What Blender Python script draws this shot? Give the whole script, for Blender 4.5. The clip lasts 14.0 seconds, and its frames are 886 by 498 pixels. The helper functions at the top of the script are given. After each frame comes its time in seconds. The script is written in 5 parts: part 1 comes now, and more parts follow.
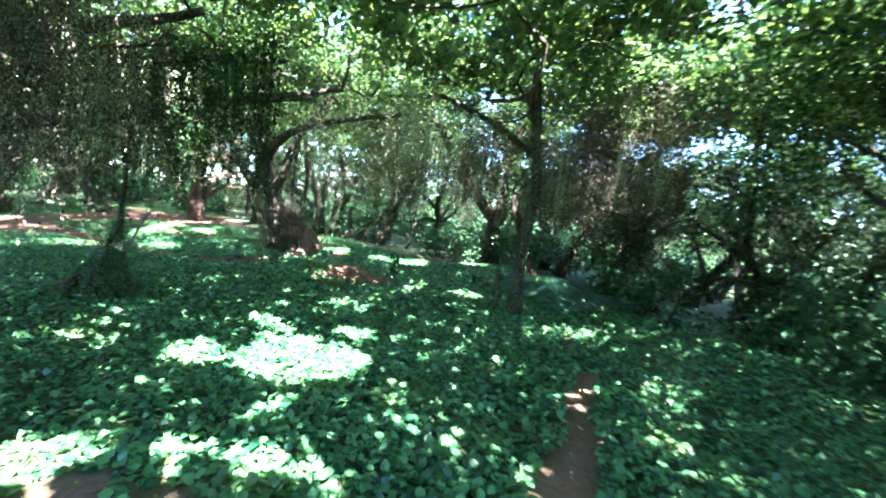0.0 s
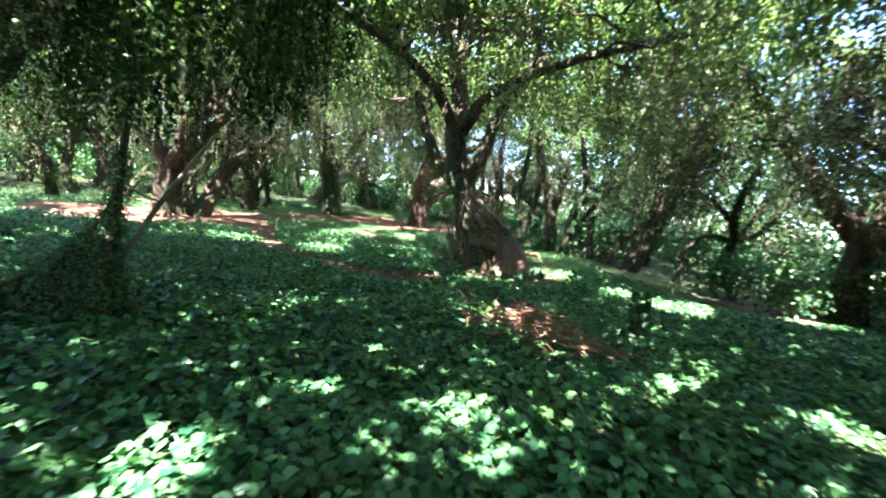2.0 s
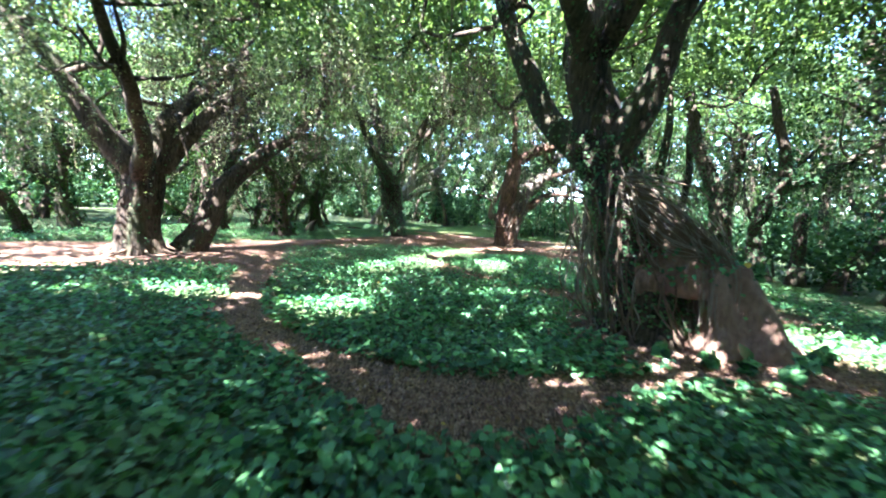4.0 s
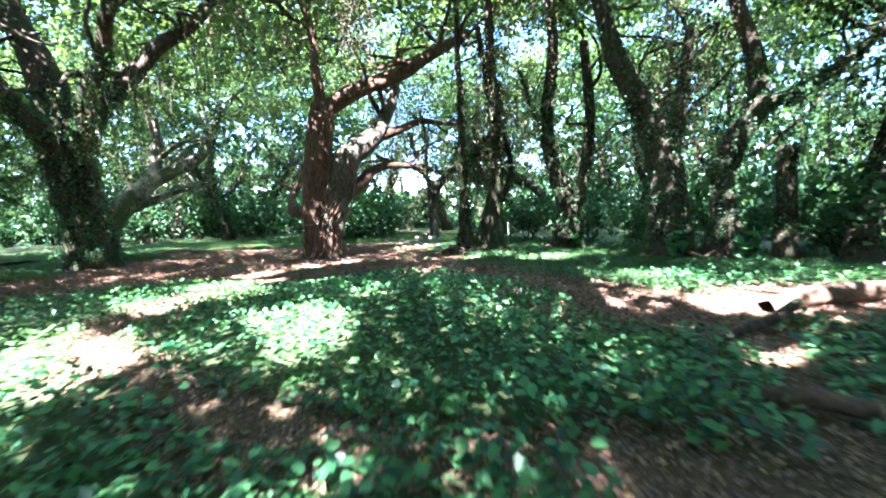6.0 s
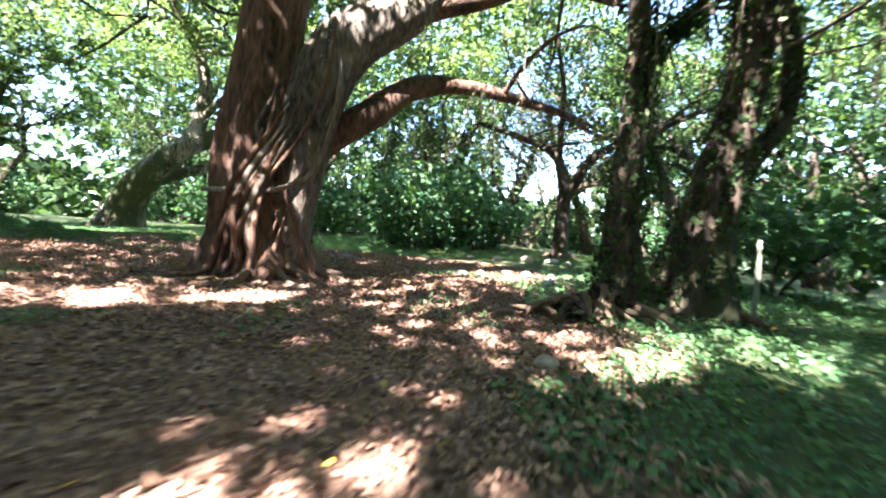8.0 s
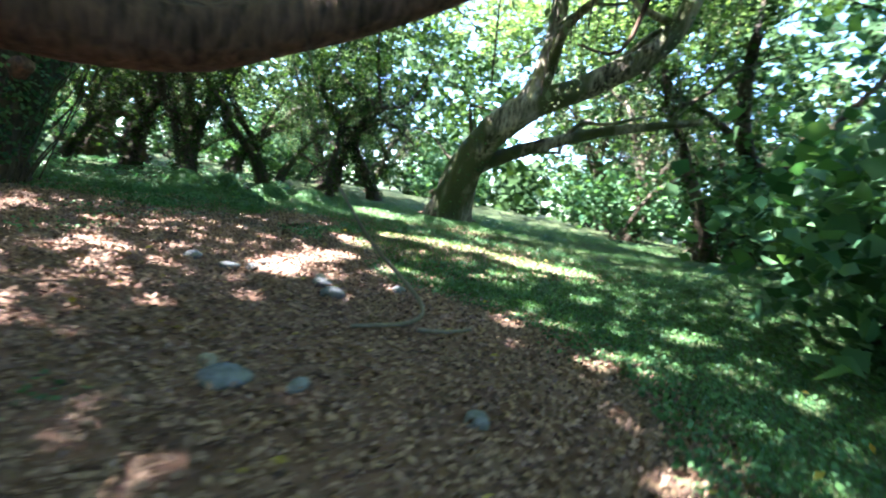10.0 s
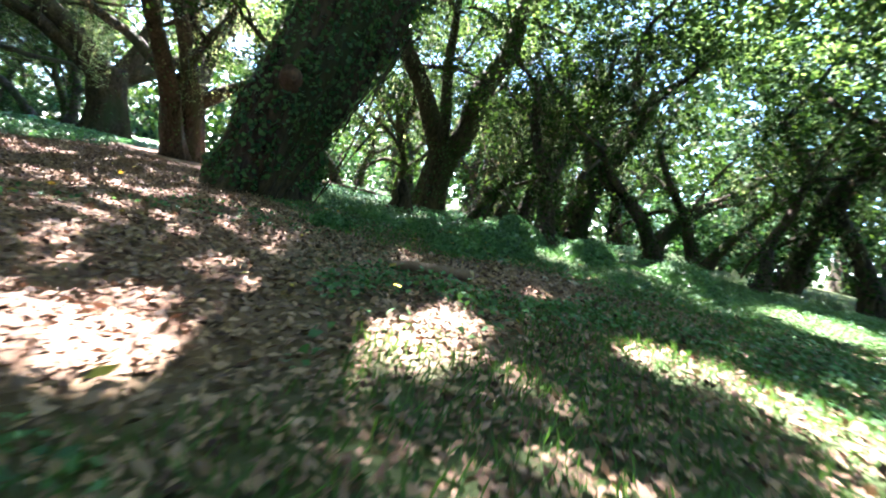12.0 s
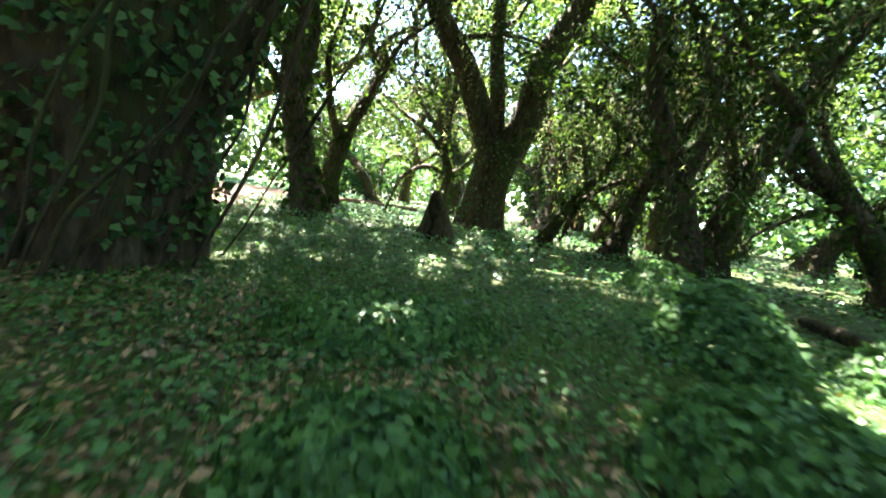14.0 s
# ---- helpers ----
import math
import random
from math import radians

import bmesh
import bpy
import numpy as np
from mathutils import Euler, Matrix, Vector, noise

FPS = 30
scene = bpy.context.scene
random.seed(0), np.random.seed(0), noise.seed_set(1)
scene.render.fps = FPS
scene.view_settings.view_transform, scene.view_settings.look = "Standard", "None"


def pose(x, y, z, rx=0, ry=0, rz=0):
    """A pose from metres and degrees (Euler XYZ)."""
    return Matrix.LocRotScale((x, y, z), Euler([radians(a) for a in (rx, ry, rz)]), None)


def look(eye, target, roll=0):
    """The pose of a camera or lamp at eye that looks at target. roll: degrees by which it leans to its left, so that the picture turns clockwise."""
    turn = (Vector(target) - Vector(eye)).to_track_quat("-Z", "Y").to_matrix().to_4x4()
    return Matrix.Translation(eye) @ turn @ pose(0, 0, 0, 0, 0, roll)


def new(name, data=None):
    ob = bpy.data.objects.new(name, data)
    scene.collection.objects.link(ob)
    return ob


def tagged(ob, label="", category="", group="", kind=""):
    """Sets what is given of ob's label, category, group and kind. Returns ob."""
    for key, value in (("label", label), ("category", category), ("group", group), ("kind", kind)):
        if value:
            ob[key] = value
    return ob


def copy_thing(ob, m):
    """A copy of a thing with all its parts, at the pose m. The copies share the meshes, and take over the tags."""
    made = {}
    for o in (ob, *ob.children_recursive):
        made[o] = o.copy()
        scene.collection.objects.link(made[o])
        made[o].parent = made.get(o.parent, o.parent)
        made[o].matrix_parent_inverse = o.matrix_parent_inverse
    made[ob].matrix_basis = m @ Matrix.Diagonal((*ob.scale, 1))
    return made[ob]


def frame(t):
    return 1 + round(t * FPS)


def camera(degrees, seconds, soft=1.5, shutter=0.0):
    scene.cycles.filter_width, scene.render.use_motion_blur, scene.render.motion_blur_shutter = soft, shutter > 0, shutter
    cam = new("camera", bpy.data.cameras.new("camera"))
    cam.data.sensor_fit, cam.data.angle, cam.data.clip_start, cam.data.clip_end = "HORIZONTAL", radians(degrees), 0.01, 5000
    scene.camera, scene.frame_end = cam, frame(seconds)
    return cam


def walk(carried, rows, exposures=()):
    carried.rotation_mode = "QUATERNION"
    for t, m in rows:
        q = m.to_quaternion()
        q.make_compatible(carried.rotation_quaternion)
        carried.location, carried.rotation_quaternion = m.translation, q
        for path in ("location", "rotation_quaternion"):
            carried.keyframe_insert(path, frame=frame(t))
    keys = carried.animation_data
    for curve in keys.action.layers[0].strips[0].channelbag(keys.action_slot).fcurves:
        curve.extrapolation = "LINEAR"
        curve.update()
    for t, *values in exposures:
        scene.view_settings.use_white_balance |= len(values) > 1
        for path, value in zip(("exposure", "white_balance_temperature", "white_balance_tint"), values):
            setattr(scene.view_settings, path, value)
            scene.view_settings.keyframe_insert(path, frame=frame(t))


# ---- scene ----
cam = camera(90.0, 14.0, soft=1.9, shutter=0.3)
PATH = [
    (0, (-5.165, -15.749, 3.078), (-3.831, -14.272, 2.879), 6.7),
    (0.5, (-3.602, -14.356, 2.901), (-2.52, -12.688, 2.683), 7.7),
    (1, (-2.236, -12.744, 2.689), (-1.416, -10.935, 2.451), 8.3),
    (1.5, (-1.072, -11.039, 2.443), (-0.503, -9.137, 2.201), 8.0),
    (2, (-0.086, -9.222, 2.256), (0.235, -7.263, 2.012), 7.5),
    (2.2, (0.243, -8.493, 2.139), (0.462, -6.519, 1.901), 7.2),
    (4.3, (0.445, -0.253, 1.732), (0.376, 1.736, 1.533), 3.4),
    (4.5, (0.463, 0.719, 1.633), (0.483, 2.71, 1.445), 2.4),
    (5, (0.519, 2.991, 1.45), (0.828, 4.959, 1.273), -0.3),
    (5.5, (0.763, 5.12, 1.268), (1.356, 7.021, 1.09), -1.8),
    (6, (1.217, 7.03, 1.115), (1.954, 8.881, 0.938), -2.3),
    (6.5, (1.946, 8.814, 1.133), (2.667, 10.67, 0.945), -2.1),
    (7, (2.784, 10.533, 1.001), (3.416, 12.423, 0.832), -0.8),
    (7.5, (3.588, 12.437, 0.845), (4.021, 14.384, 0.701), 1.8),
    (8, (4.408, 14.099, 0.624), (4.532, 16.093, 0.525), 3.7),
    (8.2, (4.673, 14.746, 0.578), (4.65, 16.744, 0.488), 4.8),
    (10.3, (4.742, 23.159, 0.79), (2.941, 23.985, 0.512), 9.4),
    (10.5, (4.251, 23.548, 0.697), (2.375, 24.187, 0.43), 9.8),
    (11, (3.239, 24.323, 0.562), (1.258, 24.429, 0.309), 10.5),
    (11.5, (2.079, 24.716, 0.497), (0.142, 24.283, 0.253), 11.5),
    (12, (1.136, 24.95, 0.415), (-0.661, 24.102, 0.191), 11.8),
    (12.5, (0.288, 24.851, 0.409), (-1.42, 23.836, 0.176), 10.6),
    (13, (-0.428, 24.501, 0.426), (-2.122, 23.462, 0.197), 9.5),
    (13.5, (-1.294, 23.958, 0.471), (-2.976, 22.9, 0.244), 8.7),
    (14, (-1.922, 23.389, 0.567), (-3.588, 22.306, 0.336), 8.0),
]
walk(cam, [(t, look(eye, target, roll)) for t, eye, target, roll in PATH], [(0.0, 5.2, 5250, 16), (1.0, 5.25, 5450, 18), (2.0, 4.65, 5800, 16), (4.5, 4.75, 5250, 16), (6.0, 4.6, 5250, 16), (7.5, 4.6, 5600, 19), (8.0, 4.65, 5900, 21), (10.5, 4.6, 5500, 13), (11.0, 4.7, 5900, 14), (12.0, 4.65, 5750, 15), (13.0, 4.6, 5900, 19), (14.0, 5.1, 6600, 11)])

# ---- world, sun and exposure ----
SUN_BEARING, SUN_HEIGHT = radians(152), radians(53)   # bearing counts to the left from +y
TO_SUN = Vector((-math.sin(SUN_BEARING) * math.cos(SUN_HEIGHT), math.cos(SUN_BEARING) * math.cos(SUN_HEIGHT), math.sin(SUN_HEIGHT)))
world = bpy.data.worlds.new("sky")
scene.world = world
world.use_nodes = True
sky = world.node_tree.nodes.new("ShaderNodeTexSky")
sky.sky_type, sky.sun_disc = "NISHITA", False
sky.air_density, sky.dust_density, sky.ozone_density = 0.8, 0.2, 3.0
sky.sun_elevation, sky.sun_rotation = SUN_HEIGHT, math.atan2(TO_SUN.x, TO_SUN.y)
world.node_tree.links.new(sky.outputs[0], world.node_tree.nodes["Background"].inputs[0])
world.node_tree.nodes["Background"].inputs[1].default_value = 0.085
sun = new("sun", bpy.data.lights.new("sun", "SUN"))
sun.data.energy, sun.data.angle, sun.data.color = 5.0, radians(0.53), (1.0, 0.92, 0.78)
sun.matrix_world = look((0, 0, 30), Vector((0, 0, 30)) - TO_SUN)


# ---- materials ----
def material(name, dark, light, scale=3.0, fine=30.0, rough=0.7, bump=0.4, island=0.0, gloss=0.3, through_light=None, spread=0.5, stretch=1.0, patch=None, passing=0.3):
    """A node material: two scales of noise between two colours, relief, and per-leaf or per-object variation."""
    m = bpy.data.materials.new(name)
    m.use_nodes = True
    nt = m.node_tree
    bsdf, out = nt.nodes["Principled BSDF"], nt.nodes["Material Output"]
    node, link = nt.nodes.new, nt.links.new
    co = node("ShaderNodeTexCoord")
    mp = node("ShaderNodeMapping")
    mp.inputs["Scale"].default_value = (1, 1, stretch)
    link(co.outputs["Object"], mp.inputs[0])
    big, small = node("ShaderNodeTexNoise"), node("ShaderNodeTexNoise")
    big.inputs["Scale"].default_value, small.inputs["Scale"].default_value = scale, fine
    big.inputs["Detail"].default_value, small.inputs["Detail"].default_value = 5, 6
    link(mp.outputs[0], big.inputs["Vector"])
    link(mp.outputs[0], small.inputs["Vector"])
    add = node("ShaderNodeMath")
    add.operation = "MULTIPLY_ADD"
    add.inputs[1].default_value = 0.55
    link(small.outputs[0], add.inputs[0])
    half = node("ShaderNodeMath")
    half.operation = "MULTIPLY"
    half.inputs[1].default_value = 0.45
    link(big.outputs[0], half.inputs[0])
    link(half.outputs[0], add.inputs[2])
    value = add.outputs[0]
    if island:
        geo = node("ShaderNodeNewGeometry")
        mixv = node("ShaderNodeMix")
        mixv.inputs[0].default_value = island
        link(value, mixv.inputs[2])
        link(geo.outputs["Random Per Island"], mixv.inputs[3])
        value = mixv.outputs[0]
    ramp = node("ShaderNodeValToRGB")
    ramp.color_ramp.elements[0].position, ramp.color_ramp.elements[1].position = 0.5 - spread / 2, 0.5 + spread / 2
    ramp.color_ramp.elements[0].color, ramp.color_ramp.elements[1].color = (*dark, 1), (*light, 1)
    link(value, ramp.inputs[0])
    colour = ramp.outputs[0]
    if patch:
        (pc, pscale, lo, hi) = patch
        pn = node("ShaderNodeTexNoise")
        pn.inputs["Scale"].default_value, pn.inputs["Detail"].default_value = pscale, 6
        link(mp.outputs[0], pn.inputs["Vector"])
        rng = node("ShaderNodeMapRange")
        rng.inputs[1].default_value, rng.inputs[2].default_value = lo, hi
        link(pn.outputs[0], rng.inputs[0])
        mx = node("ShaderNodeMix")
        mx.data_type = "RGBA"
        link(rng.outputs[0], mx.inputs[0])
        link(colour, mx.inputs[6])
        mx.inputs[7].default_value = (*pc, 1)
        colour = mx.outputs[2]
    link(colour, bsdf.inputs["Base Color"])
    bsdf.inputs["Roughness"].default_value = rough
    bsdf.inputs["Specular IOR Level"].default_value = gloss
    if bump:
        b = node("ShaderNodeBump")
        b.inputs["Strength"].default_value, b.inputs["Distance"].default_value = bump, 0.06
        link(add.outputs[0], b.inputs["Height"])
        link(b.outputs[0], bsdf.inputs["Normal"])
    if through_light:
        tr, mix = node("ShaderNodeBsdfTranslucent"), node("ShaderNodeMixShader")
        hue = node("ShaderNodeMix")
        hue.data_type, hue.blend_type = "RGBA", "MULTIPLY"
        hue.inputs[0].default_value = 1.0
        link(colour, hue.inputs[6])
        hue.inputs[7].default_value = (*through_light, 1)
        link(hue.outputs[2], tr.inputs[0])
        mix.inputs[0].default_value = passing
        link(bsdf.outputs[0], mix.inputs[1])
        link(tr.outputs[0], mix.inputs[2])
        link(mix.outputs[0], out.inputs[0])
    return m


BARK = material("bark", (0.006, 0.0045, 0.003), (0.105, 0.076, 0.054), 2.4, 20, 0.9, 1.0, spread=0.26, stretch=0.3, patch=((0.034, 0.044, 0.019), 1.3, 0.52, 0.68))
BARK_RED = material("red_brown_bark", (0.014, 0.007, 0.005), (0.150, 0.086, 0.056), 2.4, 22, 0.85, 1.0, spread=0.28, stretch=0.3)
BARK_STUB = material("red_stub_bark", (0.07, 0.04, 0.03), (0.27, 0.17, 0.12), 1.8, 18, 0.9, 1.0, spread=0.45, stretch=0.4)
BARK_GREY = material("grey_bark", (0.016, 0.014, 0.011), (0.20, 0.165, 0.13), 2.2, 20, 0.9, 1.0, spread=0.28, stretch=0.35)
BARK_PALE = material("pale_lichened_bark", (0.018, 0.015, 0.011), (0.40, 0.34, 0.26), 2.2, 16, 0.9, 1.0, spread=0.22, stretch=0.3, patch=((0.06, 0.07, 0.03), 1.3, 0.46, 0.58))
ROOT = material("aerial_root", (0.04, 0.027, 0.018), (0.18, 0.125, 0.085), 3.0, 30, 0.9, 0.6, island=0.4)
DRY = material("dry_brushwood", (0.10, 0.045, 0.03), (0.38, 0.22, 0.14), 3.0, 25, 0.9, 0.5, island=0.5)
DEADWOOD = material("dead_wood", (0.05, 0.030, 0.021), (0.22, 0.14, 0.098), 2.5, 22, 0.9, 0.9, spread=0.4)
CUT = material("cut_wood", (0.30, 0.19, 0.11), (0.55, 0.40, 0.26), 6, 40, 0.85, 0.3)
STONE = material("weathered_stone", (0.06, 0.065, 0.07), (0.27, 0.27, 0.28), 4, 24, 0.85, 0.7, spread=0.4)
STONE_PALE = material("pale_stone", (0.20, 0.165, 0.13), (0.46, 0.40, 0.33), 4, 24, 0.85, 0.6)
IVY = material("vine_leaf", (0.016, 0.070, 0.032), (0.135, 0.315, 0.120), 0.35, 5, 0.40, 0.25, island=0.7, gloss=0.5, through_light=(1.1, 1.2, 0.65), patch=((0.11, 0.19, 0.05), 0.55, 0.54, 0.78))
IVY_SMALL = material("small_cover_leaf", (0.032, 0.090, 0.038), (0.115, 0.23, 0.088), 0.5, 6, 0.5, 0.2, island=0.5, gloss=0.35, through_light=(1.1, 1.2, 0.6))
YELLOWED = material("yellowed_leaf", (0.22, 0.16, 0.03), (0.55, 0.42, 0.07), 1, 8, 0.5, 0.1, island=0.6, through_light=(1, 0.9, 0.4))
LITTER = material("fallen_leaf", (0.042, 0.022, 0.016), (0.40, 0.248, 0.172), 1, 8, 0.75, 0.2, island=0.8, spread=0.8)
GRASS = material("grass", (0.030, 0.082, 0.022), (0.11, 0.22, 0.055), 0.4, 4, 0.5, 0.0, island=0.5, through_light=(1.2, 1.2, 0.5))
CROWN = material("canopy_leaf", (0.034, 0.062, 0.028), (0.140, 0.205, 0.085), 0.25, 3, 0.5, 0.0, island=0.55, gloss=0.2, through_light=(1.5, 1.5, 0.7), passing=0.5)
# darker than CROWN: shade from higher crowns is put into this leaf colour
CROWN_SHADED = material("shaded_leaf", (0.010, 0.026, 0.012), (0.054, 0.096, 0.036), 0.2, 3, 0.6, 0.0, island=0.55, gloss=0.05, through_light=(1.6, 1.6, 0.5), passing=0.35)
SHRUB = material("shrub_leaf", (0.024, 0.072, 0.036), (0.105, 0.195, 0.088), 0.3, 4, 0.5, 0.0, island=0.6, gloss=0.2, through_light=(1.4, 1.5, 0.6))
# paleness of these leaves stands for sunlight that hardly reaches the strands
HANG = material("sunlit_vine_leaf", (0.10, 0.13, 0.08), (0.40, 0.45, 0.28), 0.3, 4, 0.5, 0.0, island=0.6, gloss=0.3, through_light=(1.2, 1.25, 0.7), passing=0.45)
MOSS = material("dry_hanging_root", (0.035, 0.030, 0.022), (0.19, 0.15, 0.11), 0.5, 4, 0.9, 0.0, island=0.6, through_light=(0.9, 0.8, 0.6))
PALM = material("palm_frond", (0.05, 0.13, 0.09), (0.15, 0.30, 0.21), 0.6, 6, 0.35, 0.1, island=0.5, gloss=0.6, through_light=(1, 1.2, 0.7))
HOSE = material("pale_liana", (0.10, 0.085, 0.065), (0.26, 0.225, 0.175), 3, 25, 0.75, 0.4)
POLE = material("weathered_pole", (0.16, 0.18, 0.13), (0.32, 0.34, 0.26), 3, 20, 0.7, 0.3)


# ---- building helpers ----
def rnd(seed):
    return np.random.default_rng(seed)


def quads(verts, faces, name="mesh"):
    """A mesh of quads from arrays."""
    verts, faces = np.asarray(verts, np.float32), np.asarray(faces, np.int32)
    me = bpy.data.meshes.new(name)
    me.vertices.add(len(verts))
    me.vertices.foreach_set("co", verts.ravel())
    me.loops.add(faces.size)
    me.loops.foreach_set("vertex_index", faces.ravel())
    me.polygons.add(len(faces))
    me.polygons.foreach_set("loop_start", np.arange(len(faces), dtype=np.int32) * 4)
    me.update(calc_edges=True)
    return me


def join(pieces):
    """Several (verts, faces) as one."""
    vs, fs, n = [], [], 0
    for v, f in pieces:
        vs.append(v)
        fs.append(np.asarray(f) + n)
        n += len(v)
    return np.concatenate(vs), np.concatenate(fs)


def part(name, vf, mat, parent=None, label="", smooth=True, kind=""):
    me = quads(vf[0], vf[1], name)
    me.materials.append(mat)
    if smooth:
        me.polygons.foreach_set("use_smooth", np.ones(len(me.polygons), bool))
    ob = new(name, me)
    if parent is not None:
        ob.parent = parent
    return tagged(ob, label=label, kind=kind)


def thing(name, place, label, category, group="", kind="", turn=0.0, size=1.0):
    """An Empty at the thing's base."""
    ob = new(name)
    ob.empty_display_size = 0.2
    ob.location = (*place, 0.0)[:3]
    ob.rotation_euler[2] = turn
    ob.scale = (size, size, size)
    return tagged(ob, label, category, group, kind)


def smooth_line(points, step):
    """A Catmull-Rom line through rows of x, y, z, radius, resampled."""
    p = np.asarray(points, float)
    p = np.vstack([2 * p[0] - p[1], p, 2 * p[-1] - p[-2]])
    rows = []
    for a, b, c, d in zip(p, p[1:], p[2:], p[3:]):
        n = max(2, int(np.linalg.norm(c[:3] - b[:3]) / step))
        u = np.linspace(0, 1, n, endpoint=False)[:, None]
        rows.append(0.5 * (2 * b + (c - a) * u + (2 * a - 5 * b + 4 * c - d) * u**2 + (3 * b - a - 3 * c + d) * u**3))
    return np.vstack([*rows, p[-2:-1]])


def tube(points, sides=10, step=0.25, seed=0, lobes=0.0, wobble=0.0, flare=0.0, close=True):
    """A tapering tube through rows of x, y, z, radius. lobes: how fluted its section is; flare: how far its foot spreads."""
    line = smooth_line(points, step)
    r = rnd(seed)
    c, rad = line[:, :3].copy(), np.maximum(line[:, 3], 0.004)
    n = len(c)
    along = np.r_[0, np.cumsum(np.linalg.norm(np.diff(c, axis=0), axis=1))]
    if wobble:
        for k in range(3):
            c += wobble * rad.max() * np.sin(along * r.uniform(0.8, 3.5) + r.uniform(0, 6.3))[:, None] * r.normal(size=3) * [0.5, 0.5, 0.2] * np.minimum(along / 0.8, 1)[:, None]
    t = np.gradient(c, axis=0)
    t /= np.linalg.norm(t, axis=1)[:, None] + 1e-9
    ref = np.array([1.0, 0.15, 0.1])
    side = np.cross(t, ref)
    side /= np.linalg.norm(side, axis=1)[:, None] + 1e-9
    other = np.cross(t, side)
    a = np.linspace(0, 2 * np.pi, sides, endpoint=False)
    shape = np.ones((n, sides))
    if lobes:
        for k in range(2, 8):
            shape += lobes / k**0.6 * r.uniform(0.4, 1.0) * np.sin(k * a[None, :] + r.uniform(0, 6.3) + along[:, None] * r.uniform(-0.9, 0.9))
        shape += lobes * 0.5 * r.normal(size=(n, sides)) * 0.35
    if flare:
        foot = flare * np.exp(-along / (2.2 * rad[0]))[:, None]
        shape *= 1 + foot * (1 + 0.7 * np.sin(5 * a + r.uniform(0, 6)) + 0.4 * np.sin(8 * a + r.uniform(0, 6)))[None, :]
    ring = c[:, None, :] + (rad[:, None] * shape)[..., None] * (np.cos(a)[None, :, None] * side[:, None, :] + np.sin(a)[None, :, None] * other[:, None, :])
    verts = ring.reshape(-1, 3)
    i = np.arange(n - 1)[:, None] * sides
    j, k = np.arange(sides)[None, :], (np.arange(sides)[None, :] + 1) % sides
    faces = np.stack([i + j, i + k, i + sides + k, i + sides + j], -1).reshape(-1, 4)
    if close:
        tip = np.tile(c[-1] + t[-1] * rad[-1] * 0.25, (sides, 1)) + (ring[-1] - c[-1]) * 0.05
        b = (n - 1) * sides
        faces = np.vstack([faces, np.stack([b + j[0], b + k[0], b + sides + k[0], b + sides + j[0]], -1)])
        verts = np.vstack([verts, tip])
    return verts, faces


def on_surface(vf, count, seed, low=0.0, high=99.0):
    """Points and normals scattered over a tube between two heights."""
    v, f = np.asarray(vf[0]), np.asarray(vf[1])
    a, b, d = v[f[:, 0]], v[f[:, 1]], v[f[:, 3]]
    nrm = np.cross(b - a, d - a)
    area = np.linalg.norm(nrm, axis=1) * ((a[:, 2] > low) & (a[:, 2] < high)) + 1e-12
    r = rnd(seed)
    pick = r.choice(len(f), count, p=area / area.sum())
    u, w = r.random((count, 1)), r.random((count, 1))
    n = nrm[pick] / (np.linalg.norm(nrm[pick], axis=1)[:, None] + 1e-12)
    return a[pick] + u * (b - a)[pick] + w * (d - a)[pick], n


HEART = np.array([[0, 0.02, 0], [-0.30, -0.10, 0.05], [-0.50, 0.22, 0.09], [0, 0.45, 0.0], [-0.36, 0.62, 0.05], [0, 0.95, -0.07], [0.36, 0.62, 0.05], [0.50, 0.22, 0.09], [0.30, -0.10, 0.05]])
HEART_F = np.array([[0, 3, 2, 1], [3, 5, 4, 2], [3, 7, 6, 5], [0, 8, 7, 3]])
KITE = np.array([[0, -0.05, 0], [-0.45, 0.28, 0.07], [0, 0.95, -0.05], [0.45, 0.28, 0.07]])
KITE_F = np.array([[0, 3, 2, 1]])
OVAL = np.array([[0, 0, 0], [-0.27, 0.5, 0.06], [0, 1.0, -0.03], [0.27, 0.5, 0.06]])
OVAL_F = np.array([[0, 3, 2, 1]])
BLADE = np.array([[-0.05, 0, 0], [0.05, 0, 0], [0.03, 0.6, 0.02], [0, 1.0, -0.12]])
BLADE_F = np.array([[0, 1, 2, 3]])
STRAND = np.array([[0, 0, 0], [-0.07, 0.45, 0.03], [0, 1.0, 0], [0.07, 0.55, -0.03]])


def leaves(at, normal, size, seed, shape=OVAL, faces=OVAL_F, tilt=0.5, droop=0.0):
    """Leaves at points, facing about along their normals, each turned and tilted at random."""
    r = rnd(seed)
    at, n = np.asarray(at, float), len(at)
    up = np.broadcast_to(np.asarray(normal, float), (n, 3)) + tilt * r.normal(size=(n, 3))
    up /= np.linalg.norm(up, axis=1)[:, None] + 1e-9
    d = r.normal(size=(n, 3)) + [0, 0, -droop]
    d -= (d * up).sum(1)[:, None] * up
    d /= np.linalg.norm(d, axis=1)[:, None] + 1e-9
    s = np.cross(d, up)
    size = np.broadcast_to(np.asarray(size, float), n) * r.uniform(0.65, 1.3, n)
    local = shape[None] * size[:, None, None]
    v = at[:, None, :] + local[..., 0:1] * s[:, None] + local[..., 1:2] * d[:, None] + local[..., 2:3] * up[:, None]
    f = faces[None] + (np.arange(n) * len(shape))[:, None, None]
    return v.reshape(-1, 3), f.reshape(-1, 4)


